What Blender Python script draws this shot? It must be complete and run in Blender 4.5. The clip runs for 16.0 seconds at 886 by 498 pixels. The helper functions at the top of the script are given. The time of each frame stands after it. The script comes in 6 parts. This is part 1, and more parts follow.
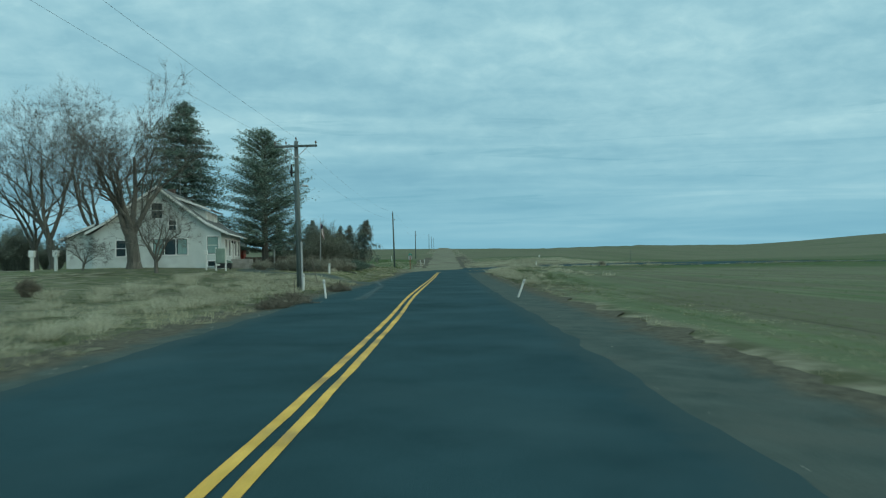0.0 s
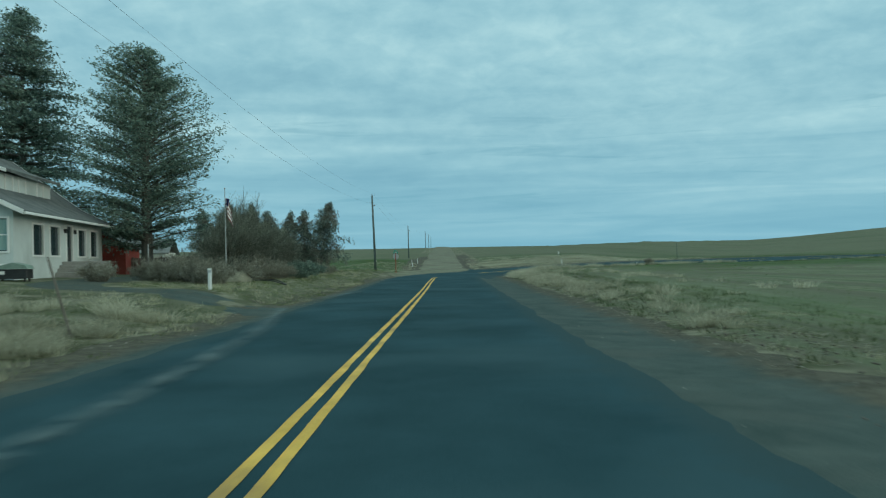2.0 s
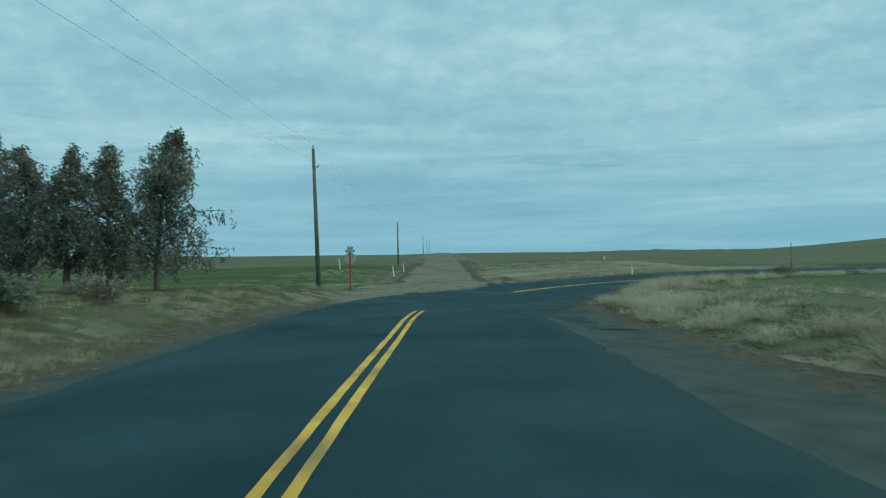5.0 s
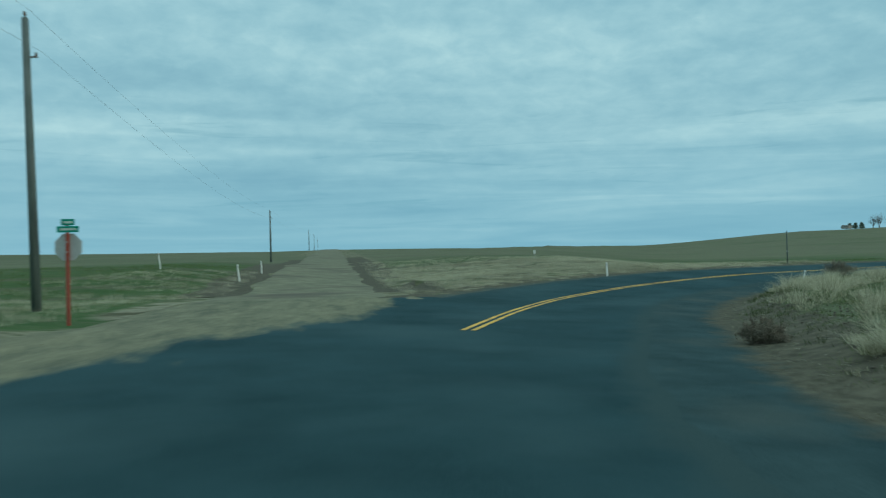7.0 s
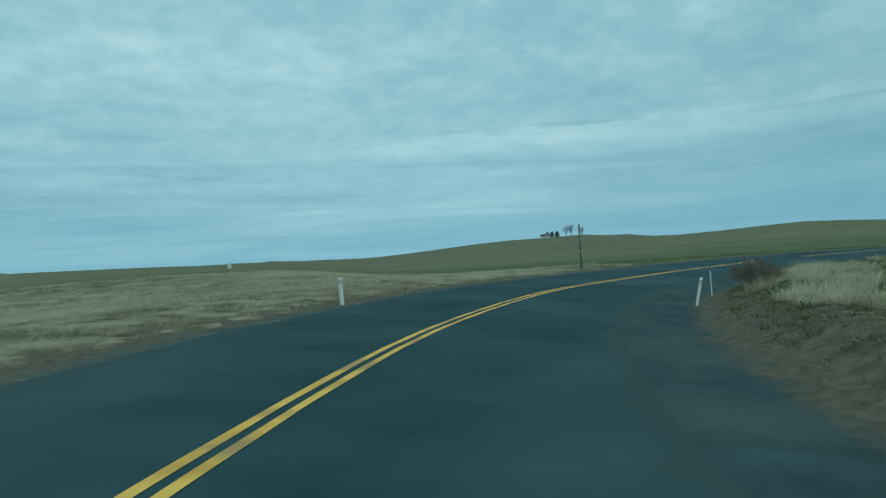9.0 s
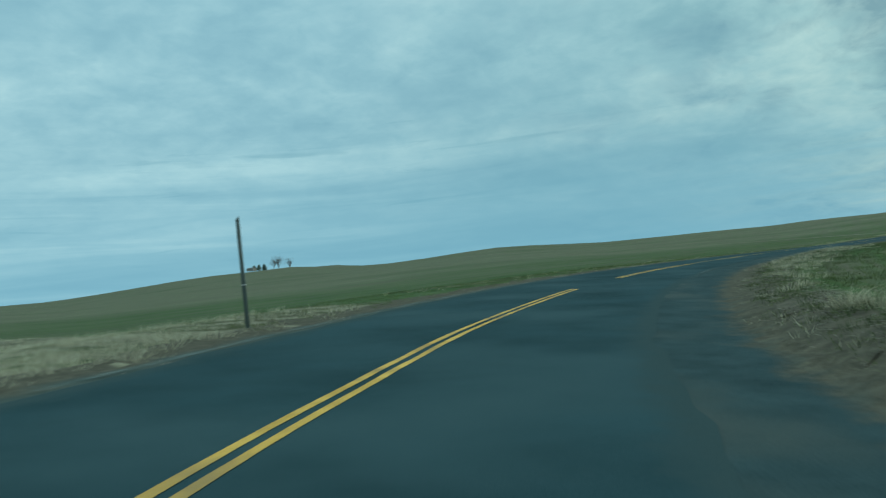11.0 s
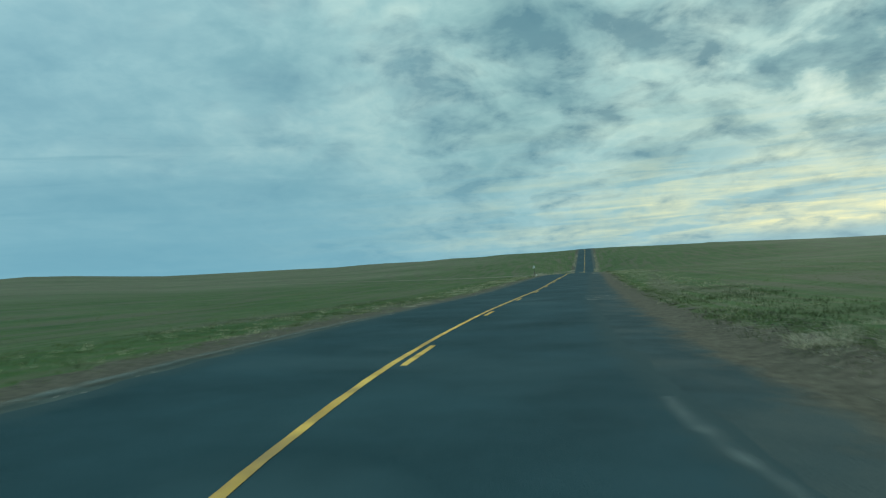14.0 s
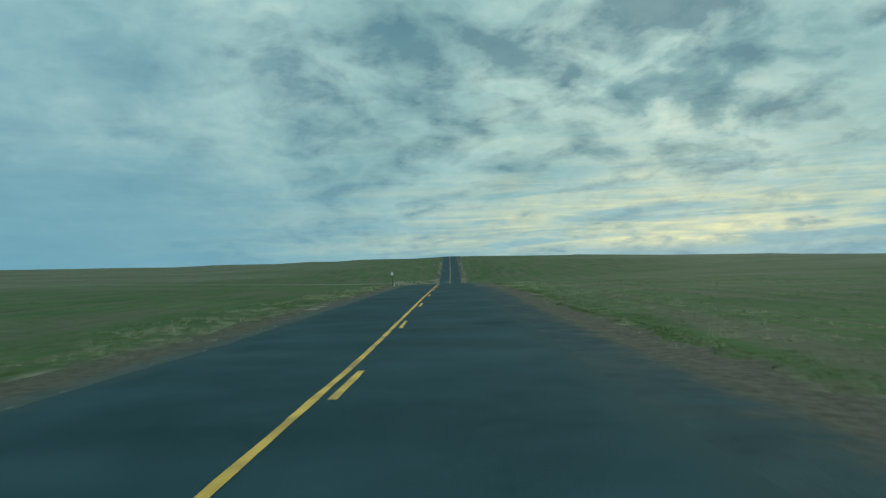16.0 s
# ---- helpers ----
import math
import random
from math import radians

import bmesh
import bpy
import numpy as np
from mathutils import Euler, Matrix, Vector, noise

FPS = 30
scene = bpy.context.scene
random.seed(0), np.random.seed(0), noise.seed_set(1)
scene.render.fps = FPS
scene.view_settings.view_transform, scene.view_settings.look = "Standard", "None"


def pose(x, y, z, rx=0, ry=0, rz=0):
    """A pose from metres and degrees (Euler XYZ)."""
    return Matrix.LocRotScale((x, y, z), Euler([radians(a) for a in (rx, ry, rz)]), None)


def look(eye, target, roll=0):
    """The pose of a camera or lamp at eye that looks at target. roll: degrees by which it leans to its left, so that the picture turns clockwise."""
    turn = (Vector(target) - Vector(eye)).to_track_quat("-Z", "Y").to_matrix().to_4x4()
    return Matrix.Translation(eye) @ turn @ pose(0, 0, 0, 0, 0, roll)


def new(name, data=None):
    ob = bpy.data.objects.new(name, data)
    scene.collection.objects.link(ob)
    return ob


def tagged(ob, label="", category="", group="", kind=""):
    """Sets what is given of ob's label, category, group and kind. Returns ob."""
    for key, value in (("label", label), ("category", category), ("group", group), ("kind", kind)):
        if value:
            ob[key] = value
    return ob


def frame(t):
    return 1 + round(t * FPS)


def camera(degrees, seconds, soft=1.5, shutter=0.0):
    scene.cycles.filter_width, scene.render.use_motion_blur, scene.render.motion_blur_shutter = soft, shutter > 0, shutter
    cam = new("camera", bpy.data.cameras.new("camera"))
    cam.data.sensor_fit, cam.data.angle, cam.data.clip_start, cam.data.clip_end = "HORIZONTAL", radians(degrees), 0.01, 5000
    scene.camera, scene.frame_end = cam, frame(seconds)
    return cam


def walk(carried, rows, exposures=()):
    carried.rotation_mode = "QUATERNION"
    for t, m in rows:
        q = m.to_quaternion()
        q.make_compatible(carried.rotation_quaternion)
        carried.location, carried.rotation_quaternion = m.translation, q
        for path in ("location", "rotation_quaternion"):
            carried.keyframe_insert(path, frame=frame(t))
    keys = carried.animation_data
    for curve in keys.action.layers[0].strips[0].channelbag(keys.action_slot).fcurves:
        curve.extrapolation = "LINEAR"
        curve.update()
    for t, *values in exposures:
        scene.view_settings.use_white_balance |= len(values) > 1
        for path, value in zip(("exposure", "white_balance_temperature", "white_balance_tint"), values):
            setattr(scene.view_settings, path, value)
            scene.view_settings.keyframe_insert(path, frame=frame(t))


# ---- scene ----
cam = camera(60.14, 16.0, soft=1.2, shutter=0.25)
PATH = [
    (0.0, pose(0.00, 0.00, 1.400, 90.93, 0.70, 0.95)),
    (0.5, pose(-0.14, 8.22, 1.396, 90.86, 0.77, 0.89)),
    (1.0, pose(-0.23, 16.22, 1.394, 90.86, 1.04, 0.80)),
    (1.5, pose(-0.38, 23.95, 1.396, 90.81, 1.27, 0.75)),
    (2.0, pose(-0.50, 31.35, 1.389, 90.90, 1.41, 0.80)),
    (2.5, pose(-0.59, 38.45, 1.376, 90.92, 1.74, 0.89)),
    (3.0, pose(-0.65, 45.31, 1.366, 91.10, 2.09, 0.96)),
    (3.5, pose(-0.70, 51.99, 1.356, 91.34, 2.09, 0.97)),
    (4.0, pose(-0.74, 58.56, 1.342, 91.44, 1.83, 0.95)),
    (4.5, pose(-0.80, 65.03, 1.331, 91.49, 1.29, 0.91)),
    (5.0, pose(-0.94, 71.42, 1.338, 91.47, 1.05, 0.79)),
    (5.5, pose(-1.13, 77.61, 1.365, 91.39, 0.80, 0.23)),
    (6.0, pose(-1.22, 83.68, 1.396, 91.28, 0.68, -1.10)),
    (6.5, pose(-1.01, 89.72, 1.420, 91.17, 0.81, -3.52)),
    (7.0, pose(-0.33, 95.82, 1.421, 91.10, 1.34, -7.36)),
    (7.5, pose(0.82, 101.69, 1.408, 91.06, 2.09, -12.12)),
    (8.0, pose(2.33, 106.97, 1.397, 91.01, 2.81, -17.07)),
    (8.5, pose(4.37, 112.21, 1.390, 91.15, 3.23, -22.65)),
    (9.0, pose(7.05, 117.53, 1.391, 91.34, 3.59, -27.82)),
    (9.5, pose(10.33, 122.80, 1.403, 91.62, 4.77, -33.10)),
    (10.0, pose(14.28, 127.97, 1.429, 92.08, 5.51, -38.75)),
    (10.5, pose(18.92, 132.96, 1.468, 92.13, 5.98, -44.17)),
    (11.0, pose(24.19, 137.68, 1.519, 91.93, 6.17, -49.36)),
    (11.5, pose(30.04, 141.98, 1.580, 91.81, 5.98, -55.08)),
    (12.0, pose(36.47, 145.78, 1.647, 91.69, 5.72, -60.81)),
    (12.5, pose(43.46, 149.02, 1.713, 91.70, 5.49, -66.51)),
    (13.0, pose(51.00, 151.69, 1.773, 91.65, 5.15, -71.65)),
    (13.5, pose(59.05, 153.73, 1.821, 91.74, 4.63, -76.86)),
    (14.0, pose(67.57, 155.15, 1.852, 91.79, 4.02, -81.18)),
    (14.5, pose(76.50, 156.03, 1.863, 91.86, 3.37, -84.69)),
    (15.0, pose(85.87, 156.40, 1.846, 91.85, 2.80, -87.72)),
    (15.5, pose(95.67, 156.25, 1.794, 91.80, 2.29, -89.84)),
    (16.0, pose(105.89, 155.77, 1.699, 91.72, 2.10, -91.46)),
]
walk(cam, PATH, exposures=[(0.0, 0.05, 6400, 5), (7.0, 0.0, 6400, 5), (12.5, 0.04, 6400, 5), (14.5, -0.08, 6400, 5), (16.0, -0.18, 6400, 5)])

# ---------------------------------------------------------------- world and light
def wire(nt, a, b):
    nt.links.new(a, b)


def make_world():
    w = bpy.data.worlds.new("overcast_evening")
    scene.world = w
    w.use_nodes = True
    nt = w.node_tree
    nt.nodes.clear()
    N = nt.nodes.new

    def math_(op, a, b=None, clamp=False):
        n = N("ShaderNodeMath")
        n.operation, n.use_clamp = op, clamp
        for i, v in enumerate((a, b)):
            if v is None:
                continue
            if isinstance(v, (int, float)):
                n.inputs[i].default_value = v
            else:
                wire(nt, v, n.inputs[i])
        return n.outputs[0]

    def ramp(fac, stops):
        n = N("ShaderNodeValToRGB")
        el = n.color_ramp.elements
        while len(el) < len(stops):
            el.new(0.5)
        for e, (pos, col) in zip(el, stops):
            e.position, e.color = pos, (*col, 1) if len(col) == 3 else col
        wire(nt, fac, n.inputs[0])
        return n.outputs[0]

    def mix(fac, a, b):
        n = N("ShaderNodeMix")
        n.data_type = "RGBA"
        for i, v in ((0, fac), (6, a), (7, b)):
            if isinstance(v, (int, float)):
                n.inputs[i].default_value = v
            elif isinstance(v, tuple):
                n.inputs[i].default_value = (*v, 1)
            else:
                wire(nt, v, n.inputs[i])
        return n.outputs[2]

    tc = N("ShaderNodeTexCoord")
    sep = N("ShaderNodeSeparateXYZ")
    wire(nt, tc.outputs["Generated"], sep.inputs[0])
    x, y, z = sep.outputs
    up = math_("MAXIMUM", z, 0.0)
    den = math_("ADD", up, 0.20)
    comb = N("ShaderNodeCombineXYZ")
    wire(nt, math_("DIVIDE", x, den), comb.inputs[0])
    wire(nt, math_("DIVIDE", y, den), comb.inputs[1])

    def noise_(scale, detail, rough, vec, dist=0.0):
        n = N("ShaderNodeTexNoise")
        n.inputs["Scale"].default_value = scale
        n.inputs["Detail"].default_value = detail
        n.inputs["Roughness"].default_value = rough
        n.inputs["Distortion"].default_value = dist
        wire(nt, vec, n.inputs["Vector"])
        return n.outputs["Fac"]

    # one far layer seen in perspective: streaks low down, broken puffs higher up
    mp = N("ShaderNodeMapping")
    mp.inputs["Rotation"].default_value = (0, 0, radians(-20))
    mp.inputs["Scale"].default_value = (0.8, 1.0, 1)
    mp.inputs["Location"].default_value = (3.1, 1.7, 0)
    wire(nt, comb.outputs[0], mp.inputs[0])
    big = noise_(0.6, 3.0, 0.5, mp.outputs[0], 0.3)
    fine = noise_(2.2, 5.0, 0.52, mp.outputs[0], 0.25)
    streak = N("ShaderNodeMapping")
    streak.inputs["Scale"].default_value = (2.6, 2.6, 40.0)
    wire(nt, tc.outputs["Generated"], streak.inputs[0])
    band = noise_(1.0, 5.0, 0.5, streak.outputs[0], 0.6)
    wisp = N("ShaderNodeMapping")
    wisp.inputs["Scale"].default_value = (5.2, 5.2, 70.0)
    wisp.inputs["Location"].default_value = (0.7, 2.3, 5.1)
    wire(nt, tc.outputs["Generated"], wisp.inputs[0])
    lens = noise_(1.0, 5.0, 0.55, wisp.outputs[0], 0.6)
    # height above the skyline chooses between long streaks and broken cloud
    low = ramp(z, [(0.04, (1, 1, 1)), (0.25, (0, 0, 0))])
    den2 = math_("ADD", up, 0.30)
    c2 = N("ShaderNodeCombineXYZ")
    wire(nt, math_("DIVIDE", x, den2), c2.inputs[0])
    wire(nt, math_("DIVIDE", y, den2), c2.inputs[1])
    swell = noise_(1.9, 3.0, 0.5, c2.outputs[0], 0.4)
    puff = noise_(5.2, 6.0, 0.55, c2.outputs[0], 0.35)
    curd = noise_(12.0, 6.0, 0.58, c2.outputs[0], 0.25)
    rolls = math_("ADD", math_("MULTIPLY", big, 0.34), math_("ADD", math_("MULTIPLY", fine, 0.38), math_("MULTIPLY", curd, 0.30)))
    cover = mix(math_("MULTIPLY", low, 0.8), rolls, band)

    def towards(bearing, lift, power):
        d = N("ShaderNodeVectorMath")
        d.operation = "DOT_PRODUCT"
        wire(nt, tc.outputs["Generated"], d.inputs[0])
        v = Vector((math.sin(radians(bearing)), math.cos(radians(bearing)), lift)).normalized()
        d.inputs[1].default_value = v
        return math_("POWER", math_("MAXIMUM", d.outputs["Value"], 0.0), power)

    near = math_("MULTIPLY", towards(114, 0.16, 3.0), 1.45, True)
    glow = math_("MULTIPLY", towards(108, 0.05, 16.0), 1.0)
    # towards the sunset a pale veil carries dark torn puffs, gathered into a few heaps
    veil = ramp(math_("ADD", math_("MULTIPLY", fine, 0.45), math_("ADD", math_("MULTIPLY", swell, 0.3), math_("MULTIPLY", curd, 0.25))), SKY_VEIL)
    heap = math_("ADD", towards(109, 0.30, 110.0), math_("MULTIPLY", towards(88, 0.27, 140.0), 0.8))
    field = math_("ADD", math_("ADD", math_("MULTIPLY", swell, 0.26), math_("ADD", math_("MULTIPLY", puff, 0.52), math_("MULTIPLY", curd, 0.22))), math_("MULTIPLY", heap, 0.085))
    dark = ramp(field, [(0.49, (0, 0, 0)), (0.62, (1, 1, 1))])
    torn = mix(math_("MULTIPLY", dark, math_("ADD", math_("MULTIPLY", curd, 0.5), 0.5)), veil, SKY_PUFF)
    # lit rims on the sunward side of the heaps
    rim = math_("MULTIPLY", towards(110, 0.19, 160.0), ramp(field, [(0.42, (1, 1, 1)), (0.54, (0, 0, 0))]))
    torn = mix(math_("MULTIPLY", rim, 0.7), torn, SKY_RIM)
    pale = ramp(cover, SKY_CALM)
    thinline = math_("MULTIPLY", ramp(lens, [(0.60, (0, 0, 0)), (0.70, (1, 1, 1))]), ramp(z, [(0.02, (0, 0, 0)), (0.07, (1, 1, 1)), (0.17, (1, 1, 1)), (0.24, (0, 0, 0))]))
    pale = mix(math_("MULTIPLY", thinline, 0.4), pale, SKY_BANK)
    body = mix(near, pale, torn)
    # deeper blue bank of cloud low down before the torn part
    bank = math_("MULTIPLY", towards(64, 0.08, 16.0), ramp(z, [(0.05, (1, 1, 1)), (0.34, (0, 0, 0))]))
    body = mix(math_("MULTIPLY", bank, 0.7), body, SKY_BANK)
    # clear blue-grey gap over the skyline, yellow light under the cloud edge
    gap = ramp(z, [(0.0, (1, 1, 1)), (0.17, (0, 0, 0))])
    body = mix(math_("MULTIPLY", gap, 0.68), body, SKY_GAP)
    lowglow = ramp(z, [(0.014, (0, 0, 0)), (0.034, (1, 1, 1)), (0.07, (0.8, 0.8, 0.8)), (0.13, (0.25, 0.25, 0.25)), (0.22, (0, 0, 0))])
    holes = ramp(math_("ADD", math_("MULTIPLY", lens, 0.6), math_("MULTIPLY", puff, 0.4)), [(0.42, (0.05, 0.05, 0.05)), (0.58, (1, 1, 1))])
    thin = math_("SUBTRACT", 1.0, math_("MULTIPLY", dark, 0.75))
    g = math_("MULTIPLY", math_("MULTIPLY", math_("MULTIPLY", glow, lowglow), holes), thin, True)
    body = mix(g, body, SKY_GLOW)
    # an overcast sky is brightest and greyest overhead
    crown = ramp(z, [(0.36, (0, 0, 0)), (0.85, (1, 1, 1))])
    body = mix(math_("MULTIPLY", crown, 0.85), body, SKY_CROWN)
    sky = N("ShaderNodeTexSky")
    sky.sky_type, sky.sun_disc = "NISHITA", False
    sky.sun_elevation, sky.sun_rotation = radians(9), radians(112)
    sk = N("ShaderNodeBackground")
    wire(nt, sky.outputs[0], sk.inputs[0])
    sk.inputs[1].default_value = 0.05
    bg = N("ShaderNodeBackground")
    wire(nt, body, bg.inputs[0])
    bg.inputs[1].default_value = SKY_STRENGTH
    both = N("ShaderNodeMixShader")
    both.inputs[0].default_value = 0.975
    wire(nt, sk.outputs[0], both.inputs[1])
    wire(nt, bg.outputs[0], both.inputs[2])
    out = N("ShaderNodeOutputWorld")
    wire(nt, both.outputs[0], out.inputs[0])


SKY_STRENGTH = 1.22
SKY_CALM = [(0.34, (0.185, 0.36, 0.445)), (0.46, (0.235, 0.425, 0.50)), (0.54, (0.285, 0.48, 0.545)), (0.66, (0.385, 0.58, 0.62))]
SKY_RIM = (0.72, 0.82, 0.70)
SKY_VEIL = [(0.38, (0.21, 0.375, 0.395)), (0.50, (0.33, 0.51, 0.505)), (0.62, (0.50, 0.66, 0.60))]
SKY_PUFF = (0.075, 0.185, 0.245)
SKY_CROWN = (0.64, 0.83, 0.82)
SKY_BANK = (0.13, 0.30, 0.38)
SKY_GAP = (0.15, 0.36, 0.475)
SKY_GLOW = (0.80, 0.78, 0.46)
make_world()

sun = new("sun", bpy.data.lights.new("sun", "SUN"))
sun.data.energy, sun.data.angle, sun.data.color = 0.5, radians(20), (1.0, 0.9, 0.72)
sun.matrix_world = look((200 * math.sin(radians(112)), 200 * math.cos(radians(112)), 45), (0, 0, 0))

# ---------------------------------------------------------------- materials
def material(name, dark, light, scale=4.0, rough=0.8, bump=0.3, fine=40.0, metal=0.0, island=0.0, rnd=0.0, spec=0.3, stretch=(1, 1, 1), stain=None, coord="Object", up=0.0):
    """A weathered surface: large stains and fine grain between two colours, with relief."""
    m = bpy.data.materials.new(name)
    m.use_nodes = True
    nt = m.node_tree
    b = nt.nodes["Principled BSDF"]
    N = nt.nodes.new
    tc, mp = N("ShaderNodeTexCoord"), N("ShaderNodeMapping")
    mp.inputs["Scale"].default_value = stretch
    wire(nt, tc.outputs[coord], mp.inputs[0])
    n1, n2 = N("ShaderNodeTexNoise"), N("ShaderNodeTexNoise")
    for n, s, d in ((n1, scale, 6.0), (n2, fine, 4.0)):
        n.inputs["Scale"].default_value, n.inputs["Detail"].default_value = s, d
        n.inputs["Roughness"].default_value = 0.6
        wire(nt, mp.outputs[0], n.inputs["Vector"])
    add = N("ShaderNodeMath")
    add.operation = "ADD"
    half = N("ShaderNodeMath")
    half.operation = "MULTIPLY_ADD"
    wire(nt, n2.outputs[0], half.inputs[0])
    half.inputs[1].default_value, half.inputs[2].default_value = 0.5, -0.25
    wire(nt, n1.outputs[0], add.inputs[0])
    wire(nt, half.outputs[0], add.inputs[1])
    fac = add.outputs[0]
    if island or rnd:
        src = N("ShaderNodeNewGeometry").outputs["Random Per Island"] if island else N("ShaderNodeObjectInfo").outputs["Random"]
        k = N("ShaderNodeMath")
        k.operation = "MULTIPLY_ADD"
        wire(nt, src, k.inputs[0])
        k.inputs[1].default_value = island or rnd
        wire(nt, fac, k.inputs[2])
        off = N("ShaderNodeMath")
        off.operation = "SUBTRACT"
        wire(nt, k.outputs[0], off.inputs[0])
        off.inputs[1].default_value = 0.5 * (island or rnd)
        fac = off.outputs[0]
    cr = N("ShaderNodeValToRGB")
    cr.color_ramp.elements[0].position, cr.color_ramp.elements[1].position = 0.3, 0.7
    cr.color_ramp.elements[0].color, cr.color_ramp.elements[1].color = (*dark, 1), (*light, 1)
    wire(nt, fac, cr.inputs[0])
    col = cr.outputs[0]
    if stain:
        n3 = N("ShaderNodeTexNoise")
        n3.inputs["Scale"].default_value = stain[1]
        n3.inputs["Detail"].default_value = 5
        wire(nt, tc.outputs[coord], n3.inputs["Vector"])
        r3 = N("ShaderNodeValToRGB")
        r3.color_ramp.elements[0].position, r3.color_ramp.elements[1].position = 0.5, 0.68
        wire(nt, n3.outputs[0], r3.inputs[0])
        mx = N("ShaderNodeMix")
        mx.data_type = "RGBA"
        wire(nt, r3.outputs[0], mx.inputs[0])
        wire(nt, col, mx.inputs[6])
        mx.inputs[7].default_value = (*stain[0], 1)
        col = mx.outputs[2]
    wire(nt, col, b.inputs["Base Color"])
    b.inputs["Roughness"].default_value, b.inputs["Metallic"].default_value = rough, metal
    b.inputs["Specular IOR Level"].default_value = spec
    if bump:
        bp = N("ShaderNodeBump")
        bp.inputs["Strength"].default_value = bump
        bp.inputs["Distance"].default_value = 0.02
        wire(nt, n2.outputs[0], bp.inputs["Height"])
        wire(nt, bp.outputs[0], b.inputs["Normal"])
    if up:
        # thin blades and sprays let part of the light through
        tr, ms = N("ShaderNodeBsdfTranslucent"), N("ShaderNodeMixShader")
        wire(nt, col, tr.inputs["Color"])
        ms.inputs[0].default_value = up
        wire(nt, b.outputs[0], ms.inputs[1])
        wire(nt, tr.outputs[0], ms.inputs[2])
        wire(nt, ms.outputs[0], nt.nodes["Material Output"].inputs["Surface"])
    return m


def glass_material():
    m = bpy.data.materials.new("window_glass")
    m.use_nodes = True
    b = m.node_tree.nodes["Principled BSDF"]
    b.inputs["Base Color"].default_value = (0.03, 0.05, 0.055, 1)
    b.inputs["Roughness"].default_value = 0.08
    b.inputs["Specular IOR Level"].default_value = 0.3
    return m


